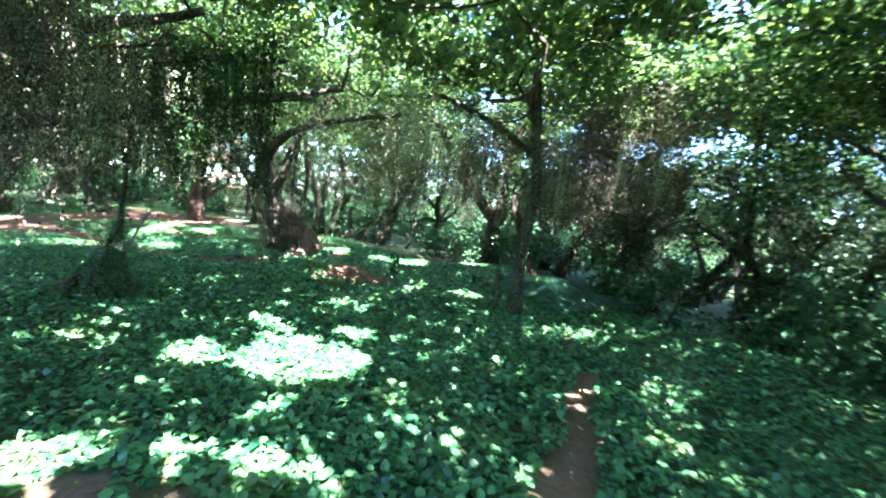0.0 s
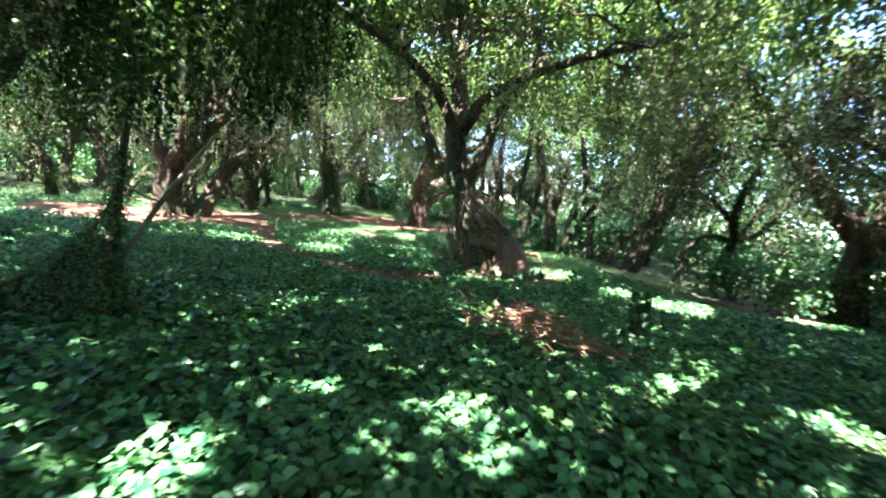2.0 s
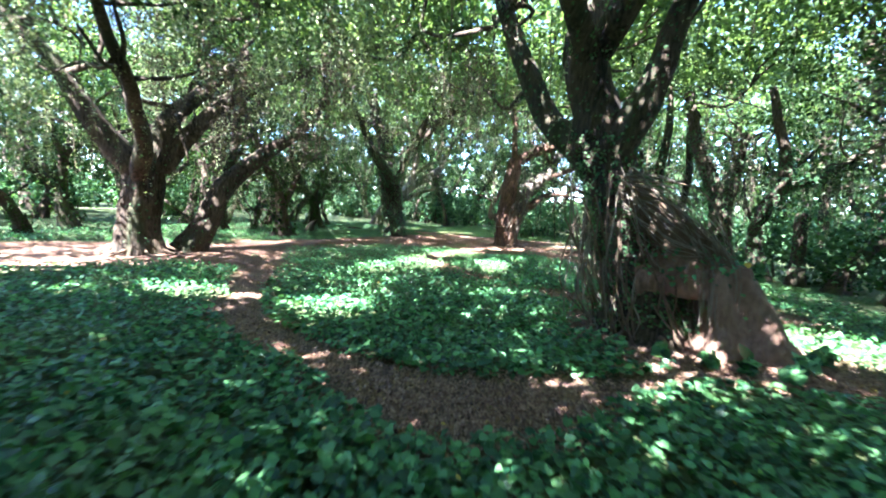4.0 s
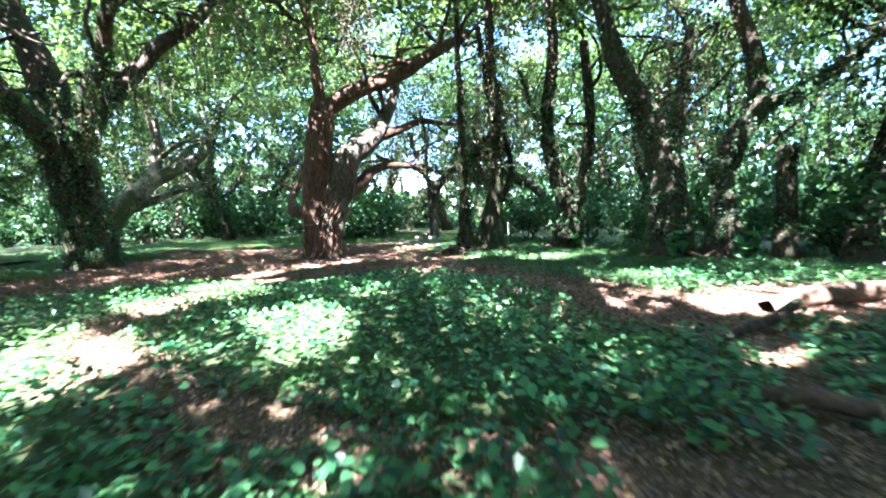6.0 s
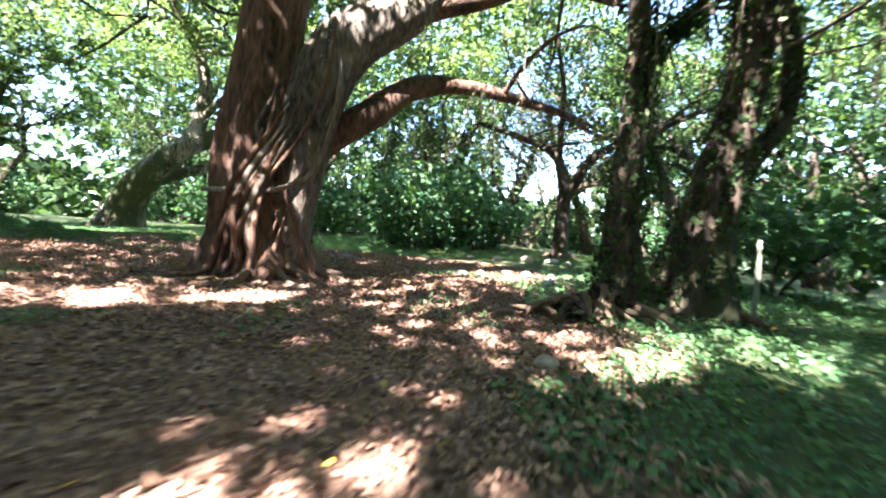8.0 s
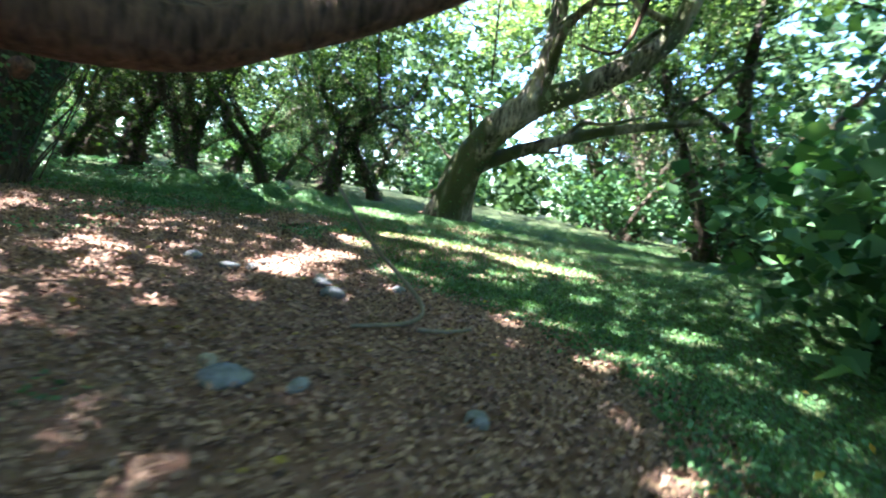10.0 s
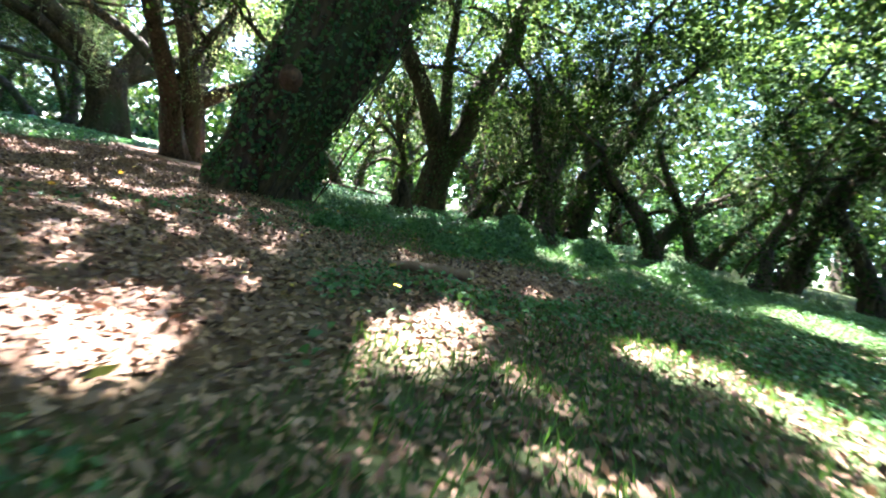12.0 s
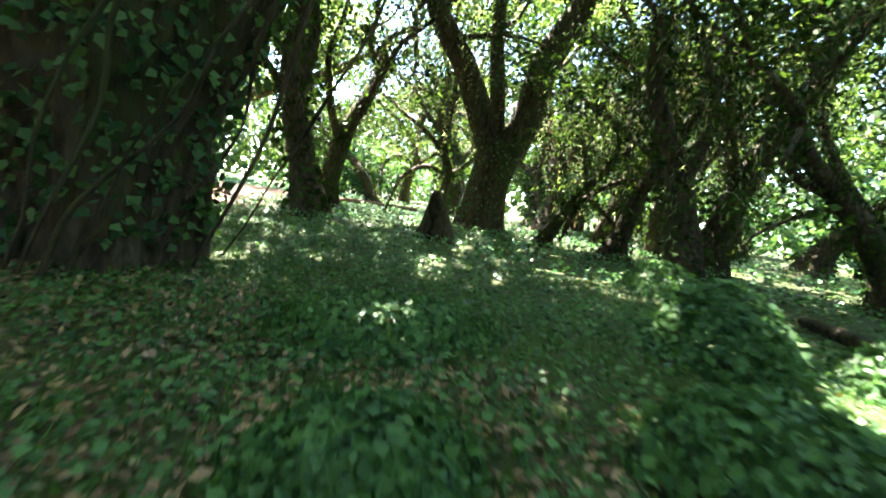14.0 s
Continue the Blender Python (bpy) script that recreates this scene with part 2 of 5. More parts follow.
def wave(x, y, seed, scale):
    """A smooth random field of about -1 to 1."""
    r = rnd(seed)
    out = 0
    for k in range(5):
        a, s = r.uniform(0, 6.3), scale * r.uniform(0.6, 1.9)
        out = out + np.sin((x * math.cos(a) + y * math.sin(a)) / s + r.uniform(0, 6.3))
    return out / 2.6


def capsule(x, y, line, width):
    """How far inside a band along a line a place lies: above 0 within."""
    best = np.full(np.shape(x), -99.0)
    for (ax, ay), (bx, by) in zip(line, line[1:]):
        dx, dy = bx - ax, by - ay
        u = np.clip(((x - ax) * dx + (y - ay) * dy) / (dx * dx + dy * dy + 1e-9), 0, 1)
        best = np.maximum(best, width - np.hypot(x - ax - u * dx, y - ay - u * dy))
    return best


def height(x, y):
    """The ground's height."""
    x, y = np.asarray(x, float), np.asarray(y, float)
    h = -0.06 + 0.05 * wave(x, y, 3, 2.2) + 0.025 * wave(x, y, 4, 0.7)
    h = h - 0.05 * np.clip(x - 9, 0, 60) ** 0.9 - 0.02 * np.clip(np.hypot(x, y - 8) - 30, 0, 400)
    h = h + 0.24 * np.exp(-(((x - 2.6) / 1.6) ** 2 + ((y - 12.2) / 1.8) ** 2))
    h = h + 0.14 * np.exp(-(((x + 3.9) / 0.8) ** 2 + ((y - 23.2) / 0.7) ** 2)) + 0.10 * np.exp(-(((x + 2.6) / 0.6) ** 2 + ((y - 22.9) / 0.5) ** 2))
    return h + 0.10 * np.exp(-(((x + 4.6) / 0.6) ** 2 + ((y - 24.6) / 0.6) ** 2))


TRACK_A = ((-8, 15), (-5.2, 11.9), (-4.3, 8.7), (-3.65, 6.6), (-3.05, 5.25), (-2.5, 4.45), (-1.9, 3.85), (-1.1, 3.4), (-0.5, 2.95), (0.3, 2.55), (1.2, 2.6), (2.3, 3.1), (3.4, 3.7), (5.2, 3.8))
TRACK_B = ((0.5, 16.6), (0.1, 15.0), (-0.35, 13.2), (-0.38, 12.0), (0.0, 11.1), (0.57, 10.25), (1.1, 9.65), (1.75, 9.15), (2.4, 8.75), (3.2, 8.4), (4.0, 8.2))
TRACK_C = ((3.0, 7.3), (3.5, 8.0), (4.9, 9.3), (5.1, 11.0), (4.8, 13.2), (4.3, 15.2), (4.3, 17.3))
TRACK_D = ((3.0, -11.5), (2.2, -11.8), (1.4, -12.1), (0.4, -12.9), (-0.7, -13.4))
MARGIN = ((1.3, 16.1), (3.0, 15.75), (4.1, 14.95), (4.6, 14.2))
BARE = ((-9.0, 10.5), (-6, 14), (-3, 17.3), (0.0, 18.3), (2.5, 18.3), (4.3, 17.4))


def bare(x, y):
    """Above 0 on trodden soil, below on planted ground."""
    x, y = np.asarray(x, float), np.asarray(y, float)
    b = np.maximum(capsule(x, y, TRACK_A, 0.37), capsule(x, y, TRACK_B, 0.13))
    b = np.maximum(b, capsule(x, y, BARE, 1.55))
    b = np.maximum(b, capsule(x, y, TRACK_C, 0.48))
    b = np.maximum(np.maximum(b, capsule(x, y, TRACK_D, 0.19)), capsule(x, y, MARGIN, 0.75))
    for cx, cy, cr in ((4.4, 4.5, 1.15), (5.2, 10.3, 0.95), (2.9, 7.9, 0.65), (2.75, 5.25, 0.55), (2.95, 4.9, 0.6), (2.8, 3.9, 0.5), (3.2, 4.3, 0.7), (2.85, 6.2, 0.45), (3.3, 7.2, 0.5), (6.8, 9.9, 1.0), (0.5, 19.8, 3.1), (2.9, 16.2, 1.0), (3.6, 19.0, 2.4), (4.4, 21.4, 2.2), (2.8, 22.4, 2.0), (0.9, 22.6, 1.5), (-0.5, 22.2, 0.9), (-1.45, 24.1, 0.5), (-1.9, 24.2, 0.35), (-1.2, 23.75, 0.25), (-0.3, 24.3, 0.3), (0.5, 23.8, 0.55), (-9.6, 9.6, 3.0), (-5.6, 9.7, 0.9), (-6.6, 10.0, 1.0), (-6.2, 11.4, 0.9), (2.8, -2.5, 0.5), (6.6, 7.2, 0.8), (13.5, 3.5, 1.6), (-4.2, -11.3, 0.25), (-5.0, -10.7, 0.2)):
        b = np.maximum(b, cr - np.hypot(x - cx, y - cy))
    return b + np.where((y > 2.5) & (y < 16) & (x < np.where(y > 7, 3, 1)), 0.08, 0.26) * wave(x, y, 8, 0.9) + 0.12 * wave(x, y, 9, 0.3)


def broad(x, y):
    """Above 0 where the broad-leaved vine covers the ground; grass and small leaves elsewhere."""
    x, y = np.asarray(x, float), np.asarray(y, float)
    b = np.where(x < 4.7, 15.5 - 0.2 * np.clip(x, 0, 2.7) - 0.7 * np.clip(x - 2.7, 0, 2) - y, 12.2 - y)
    b = np.maximum(b, np.minimum(-x - 6, 26 - y))
    b = np.minimum(b, 9.5 - x + np.where(y < 2, 6, 0))
    return b + 0.4 * wave(x, y, 12, 1.3)


# ---- ground ----
def axis_steps(low, high, fine, far):
    inner = np.arange(low, high + fine / 2, fine)
    outer = np.cumsum(np.geomspace(fine * 2, far / 3, 22))
    return np.r_[low - outer[::-1], inner, high + outer]


def build_ground():
    xs, ys = axis_steps(-24, 26, 0.3, 900), axis_steps(-22, 42, 0.3, 900)
    gx, gy = np.meshgrid(xs, ys)
    nx, ny = len(xs), len(ys)
    v = np.stack([gx, gy, height(gx, gy)], -1).reshape(-1, 3)
    i, j = np.meshgrid(np.arange(nx - 1), np.arange(ny - 1))
    a = (j * nx + i).ravel()
    f = np.stack([a, a + 1, a + nx + 1, a + nx], -1)
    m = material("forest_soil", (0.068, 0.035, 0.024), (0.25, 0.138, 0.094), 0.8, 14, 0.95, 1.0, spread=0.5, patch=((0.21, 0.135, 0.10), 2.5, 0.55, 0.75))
    nt = m.node_tree
    bsdf = nt.nodes["Principled BSDF"]
    soil = bsdf.inputs["Base Color"].links[0].from_socket
    tint, att, green = nt.nodes.new("ShaderNodeMix"), nt.nodes.new("ShaderNodeAttribute"), nt.nodes.new("ShaderNodeTexNoise")
    tint.data_type = "RGBA"
    att.attribute_name = "planted"
    green.inputs["Scale"].default_value = 6
    ramp = nt.nodes.new("ShaderNodeValToRGB")
    ramp.color_ramp.elements[0].color, ramp.color_ramp.elements[1].color = (0.028, 0.042, 0.016, 1), (0.065, 0.095, 0.034, 1)
    nt.links.new(green.outputs[0], ramp.inputs[0])
    nt.links.new(att.outputs["Fac"], tint.inputs[0])
    nt.links.new(soil, tint.inputs[6])
    nt.links.new(ramp.outputs[0], tint.inputs[7])
    nt.links.new(tint.outputs[2], bsdf.inputs["Base Color"])
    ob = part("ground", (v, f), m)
    planted = np.clip(0.5 - 2.0 * bare(v[:, 0], v[:, 1]), 0, 0.95).astype(np.float32)
    ob.data.attributes.new("planted", "FLOAT", "POINT").data.foreach_set("value", planted)
    return tagged(ob, "reddish-brown forest soil with green cover", "ground", kind="structure")


build_ground()


# ---- where the sun comes through the crowns: centre and half lengths on the ground ----
SUNLIT_SOUTH = ((-1.75, 3.7, 0.0, -0.1), (-1.1, 3.38, 0.05, -0.1), (-3.3, 6.2, 0.0, -0.05), (-1.7, -8.4, 1.05, 1.1), (-1.4, -6.1, 0.2, 0.7), (-3.15, -7.45, 0.42, 0.5), (0.05, -7.4, 0.28, 0.4), (-3.25, -11.0, 0.22, 0.25), (-2.9, -11.7, 0.22, 0.2), (-5.37, -9.9, 0.35, 0.35), (-4.05, -10.55, 0.12, 0.15), (8.35, 1.65, 0.9, 0.8), (7.3, 2.6, 0.5, 0.4), (6.2, 5.2, 0.7, 0.8), (-1.7, 5.6, 0.65, 0.3), (-4.5, 6.2, 0.7, 0.25), (-3.35, 6.15, 0.25, 0.18), (5.8, -4.6, 0.35, 0.1), (6.0, -5.1, 0.35, 0.1), (4.2, -3.85, 0.3, 0.1), (-1.36, -6.0, 0.2, 0.2), (13.5, 2.0, 1.2, 0.5), (-8.5, 7.5, 0.8, 0.25))
SUNLIT_MIDDLE = ((-0.7, 11.6, 0.55, 1.0), (1.5, 11.65, 0.3, 0.85), (2.43, 12.55, 0.1, 0.25), (0.5, 14.6, 0.5, 0.6), (0.63, 15.65, 0.7, 0.4), (-0.26, 14.0, 0.4, 0.45), (-1.7, 9.9, 0.4, 0.12), (-1.54, 10.4, 0.4, 0.12), (1.73, 3.13, 0.1, 0.0), (6.65, 12.15, 0.35, 0.25), (5.95, 10.2, 0.4, 0.35), (4.75, 10.96, 0.1, 0.05), (4.6, 8.96, 0.15, 0.05), (1.03, 16.79, 0.35, 0.2), (2.15, 14.95, 0.12, 0.05), (3.53, 14.33, 0.06, 0.04), (3.95, 14.9, 0.06, 0.1), (4.4, 15.22, 0.0, -0.1), (4.02, 15.15, -0.08, -0.12), (2.1, 17.55, 0.25, 0.18), (2.95, 17.85, 0.18, 0.1), (7.15, 15.39, 0.5, 0.3), (5.6, 16.35, 0.12, 0.12))
SUNLIT_NORTH = ((1.1, 23.28, 0.2, 0.12), (0.75, 23.55, 0.22, 0.1), (0.55, 23.78, 0.24, 0.18), (0.35, 24.02, 0.06, 0.06), (-0.02, 24.42, 0.06, 0.06), (-0.7, 25.3, 0.12, 0.3), (-0.1, 26.05, 0.2, 0.2), (0.6, 26.5, 0.3, 0.35), (1.0, 26.8, 0.2, 0.25), (-0.6, 25.6, 0.2, 0.2), (-4.4, 26.5, 0.8, 0.4), (3.1, 25.65, 0.02, 0.15), (-0.42, 24.34, 0.14, 0.06), (-1.46, 24.43, 0.03, 0.0), (-3.83, 23.9, 0.35, 0.08), (-5.0, 25.2, 0.5, 0.2), (-4.4, 23.4, 0.1, 0.05), (-7.0, 20.4, 0.4, 0.15))
HALF_LIT = ((-3.85, -1.8, 0.6, 0.7), (3.3, 4.3, 0.8, 0.8), (2.4, 4.7, 0.6, 0.6), (-2.3, 4.4, 0.5, 0.5), (-3.0, 22.0, 0.5, 0.4), (1.3, 24.0, 0.7, 0.5), (4.35, 15.2, 0.45, 0.3), (-1.2, 3.3, 0.6, 0.3), (0.3, -3.3, 0.5, 0.4), (1.5, -5.5, 0.6, 0.5), (-3.5, -4.5, 0.6, 0.4), (2.2, -9.2, 0.7, 0.4), (4.8, -10.5, 0.8, 0.4), (7.5, -6.0, 0.8, 0.5), (0.5, -10.5, 0.5, 0.4), (4.5, -6.5, 0.6, 0.4), (1.0, -3.8, 0.6, 0.4), (-0.5, -4.6, 0.4, 0.3), (-0.3, -5.6, 0.8, 0.7), (0.9, -5.2, 0.8, 0.6), (-0.3, -4.7, 0.7, 0.4), (-2.6, -9.7, 0.7, 0.5), (2.1, -11.9, 0.7, 0.5), (2.9, -13.6, 0.7, 0.6), (-0.7, -10.0, 0.8, 0.6), (1.0, -8.2, 0.7, 0.6))   # places under thinner foliage
SHADED = ((3.3, 16.3, 0.9, 0.5), (-3.7, 22.5, 0.9, 0.5), (5.2, 9.6, 0.5, 0.4), (2.6, 23.4, 0.8, 0.4), (2.0, 15.9, 0.7, 0.5), (5.9, 14.9, 0.7, 0.6), (7.7, 14.1, 0.8, 0.6), (5.2, 13.4, 0.5, 0.6), (-0.9, 24.9, 0.3, 0.2))   # ground spots kept dark by leaf sprays added overhead


def sunlit(at):
    """Whether the sun's ray through a point meets the ground in one of the bright places."""
    k = at[:, 2] / TO_SUN.z
    x, y = at[:, 0] - k * TO_SUN.x, at[:, 1] - k * TO_SUN.y
    x, y = x + 0.12 * wave(x, y, 21, 0.25), y + 0.12 * wave(x, y, 22, 0.25)
    hit = np.zeros(len(at), bool)
    for cx, cy, rx, ry in SUNLIT_SOUTH + SUNLIT_MIDDLE + SUNLIT_NORTH:
        edge = 0.14 if cy > 20 else 0.2
        hit |= ((x - cx) / (rx + edge)) ** 2 + ((y - cy) / (ry + edge)) ** 2 < 1
    for cx, cy, rx, ry in HALF_LIT:
        hit |= (((x - cx) / rx) ** 2 + ((y - cy) / ry) ** 2 < 1) & (wave(x * 7.0, y * 7.0, 23, 1.0) + 0.5 * np.sin(at[:, 2] * 91.0) > 0.55)
    return hit


# ---- trees ----
LARGE, LIMB_NODES = [], []   # the large trees, and places on their limbs from which branches may leave


def limb_shoots(points, seed, count=4, reach=2.2):
    """Thin crooked boughs that leave a limb, as rows for tube()."""
    r = rnd(seed)
    line = smooth_line(points, 0.3)
    out = []
    for k in range(count):
        base = line[int(len(line) * r.uniform(0.45, 0.98))]
        d = r.normal(size=3) * [1, 1, 0.35] + [0, 0, 0.35]
        d /= np.linalg.norm(d)
        rad = min(base[3] * 0.45, 0.09)
        rows, p = [[*base[:3], rad]], base[:3].copy()
        for s in range(4):
            d = d + r.normal(size=3) * 0.45
            d /= np.linalg.norm(d)
            p = p + d * reach / 4 * r.uniform(0.7, 1.3)
            p[2] = max(p[2], 2.0)
            rows.append([*p, rad * (0.8 - 0.18 * s)])
        out.append(rows)
    return out


def big_tree(name, place, trunk, limbs, bark, label, seed, flare=0.35, lobes=0.12, ivy=0, ivy_top=9.0, shoots=4, roots=0, hang=0, sides=22, ivy_mat=None, ivy_size=0.06, second=None):
    """A tree from a trunk line and limb lines in world places; ivy: leaves on its bark; hang: trailing vines from its limbs."""
    base = thing(name, place, label, "tree", "large trees")
    o = np.array([*place, 0.0])
    local = lambda rows: [np.r_[np.array(q[:3]) - o[:3], q[3] * 0.84] for q in rows]
    t = tube(local(trunk), sides, 0.16, seed, lobes, 0.05, flare)
    part("trunk", t, bark, base)
    solids = [t]
    for k, rows in enumerate(limbs):
        v = tube(local(rows), 12, 0.16, seed + 7 * k + 1, lobes * 0.7, 0.15)
        part("limb", v, second if second and k == 0 else bark, base)
        solids.append(v)
        bows = limb_shoots(local(rows), seed + 31 * k, shoots) if max(q[2] for q in rows) > 2 else []
        for n, b in enumerate(bows):
            part("bough", tube(b, 6, 0.16, seed + n, 0.05, 0.25), bark, base)
        LIMB_NODES.extend((*q[:3] + o, len(LARGE)) for q in smooth_line(local(rows), 0.5) if q[2] > 2.4)
        LIMB_NODES.extend((*np.array(q[:3]) + o, len(LARGE)) for b in bows for q in b)
    r = rnd(seed + 500)
    if roots:
        for k in range(roots):
            a = k * 6.283 / roots + r.uniform(-0.3, 0.3)
            r0, ln = trunk[0][3] * 1.15, r.uniform(0.5, 1.5)
            bend = r.uniform(-0.5, 0.5)
            pts = []
            for s in (0.0, 0.35, 0.7, 1.0):
                d, aa = r0 * 0.8 + ln * s, a + bend * s
                x, y = d * math.cos(aa), d * math.sin(aa)
                pts.append([x, y, float(height(x + o[0], y + o[1])) - o[2] + (0.14 if s == 0 else 0.02) - 0.05 * s, 0.05 * (1 - 0.8 * s)])
            part("surface_root", tube(pts, 6, 0.1, seed + k, 0.1, 0.3), ROOT, base)
    if ivy:
        p, n = zip(*[on_surface(s, max(10, int(ivy * w)), seed + 40 + k, 0.02, ivy_top) for k, (s, w) in enumerate(zip(solids, [0.6] + [0.4 / max(1, len(limbs))] * len(limbs)))])
        p, n = np.concatenate(p), np.concatenate(n)
        p = p + n * r.uniform(0.0, 0.09, (len(p), 1))
        part("climbing_leaves", leaves(p, n * 0.8 + [0, 0, 0.35], ivy_size, seed + 41, KITE, KITE_F, 0.5, 1.0), ivy_mat or SHRUB, base, "climbing vine leaves", smooth=False, kind="stuff")
    if hang:
        hanging(base, [local(x) for x in limbs], hang, seed + 77, o)
    LARGE.append(base)
    return base


def hanging(base, lines, count, seed, o, low=1.6):
    """Curtains of trailing vines from limbs: strands of small leaves and bare rootlets."""
    r = rnd(seed)
    stems, at = [], []
    for k in range(count):
        line = smooth_line(lines[r.integers(len(lines))], 0.25)
        p = line[r.integers(len(line) // 3, len(line))][:3] + r.normal(size=3) * [0.35, 0.35, 0.1]
        if p[2] < low + 0.5:
            continue
        drop = min(r.gamma(3.0, 0.45), p[2] - low + r.uniform(-0.3, 0.3))
        sway = r.normal(size=2) * 0.12
        n = 4
        stems.append(tube([[p[0] + sway[0] * s, p[1] + sway[1] * s, p[2] - drop * s, 0.008] for s in np.linspace(0, 1, n)], 3, 0.5, k))
        m = int(drop * 28)
        s = r.random(m)
        width = 0.02 + 0.05 * r.random()
        at.append(np.stack([p[0] + sway[0] * s, p[1] + sway[1] * s, p[2] - drop * s], -1) + r.normal(size=(m, 3)) * [width, width, 0.03])
    if not at:
        return
    at = np.concatenate(at)
    at = at[~sunlit(at + o)]
    part("trailing_vines", leaves(at, (0, 0, 0.1), 0.06, seed + 1, OVAL, OVAL_F, 1.0, 2.0), HANG, base, "trailing vines in a sunlit pale green", smooth=False, kind="stuff")
    part("vine_stem", join(stems), MOSS, base, kind="stuff")


# A: the tangled tree with a sawn-off limb beside the track
tree_a = big_tree("banyan_tree", (3.55, 5.4), [(3.6, 5.45, -0.15, 0.72), (3.4, 5.5, 0.6, 0.58), (3.1, 5.65, 1.5, 0.5), (2.8, 5.8, 2.4, 0.48), (2.65, 5.85, 2.95, 0.45)],
    [[(2.5, 5.9, 4.4, 0.26), (3.2, 4.6, 5.6, 0.2), (5.0, 3.0, 6.4, 0.15), (7.2, 1.4, 7.0, 0.09)],
     [(2.4, 5.95, 4.2, 0.24), (1.2, 4.4, 5.4, 0.19), (-0.6, 2.8, 6.1, 0.14), (-2.8, 1.6, 6.6, 0.08)],
     [(2.7, 5.8, 2.6, 0.38), (2.2, 6.1, 3.0, 0.3), (1.8, 6.3, 3.35, 0.24), (1.4, 6.5, 4.3, 0.2), (0.9, 6.9, 5.6, 0.14)],
     [(2.6, 5.85, 2.7, 0.46), (2.45, 5.95, 3.8, 0.4), (2.33, 6.0, 4.7, 0.36), (2.2, 6.4, 6.6, 0.26), (2.3, 6.6, 8.6, 0.14)],
     [(2.75, 5.75, 2.7, 0.38), (3.1, 5.57, 3.35, 0.33), (3.35, 5.45, 4.05, 0.26), (3.6, 5.3, 5.2, 0.2), (4.4, 4.8, 6.8, 0.13)]],
    BARK, "gnarled banyan tree wrapped in a tangle of roots", 101, 0.35, 0.2, 7000, 7.5, 5, 7, 90, ivy_size=0.055)


def wrapped_roots(base, place, low, high, r0, r1, lean, count, seed, thick=0.028, mat=ROOT, cover=6.28, start=0.0):
    """Aerial roots that climb and twine round a trunk."""
    r = rnd(seed)
    for k in range(count):
        a, turn = start + r.uniform(0, cover), r.normal() * 0.55
        z0, z1 = low + r.uniform(-0.1, 0.5) * (r.random() < 0.3), high * r.uniform(0.55, 1.0)
        rows = []
        for s in np.linspace(0, 1, 7):
            z = z0 + (z1 - z0) * s
            rr = (r0 + (r1 - r0) * s) * r.uniform(0.97, 1.12) + thick * 0.5
            aa = a + turn * s + r.normal() * 0.08
            rows.append([lean[0] * s + rr * math.cos(aa), lean[1] * s + rr * math.sin(aa), z, thick * r.uniform(0.35, 1.3) * (1.1 - 0.5 * s)])
        part("twining_root", tube(rows, 5, 0.14, seed + k, 0.05, 0.4), mat, base)


wrapped_roots(tree_a, (3.55, 5.4), -0.1, 2.7, 0.75, 0.5, (-0.85, 0.4), 26, 111, 0.02, ROOT)


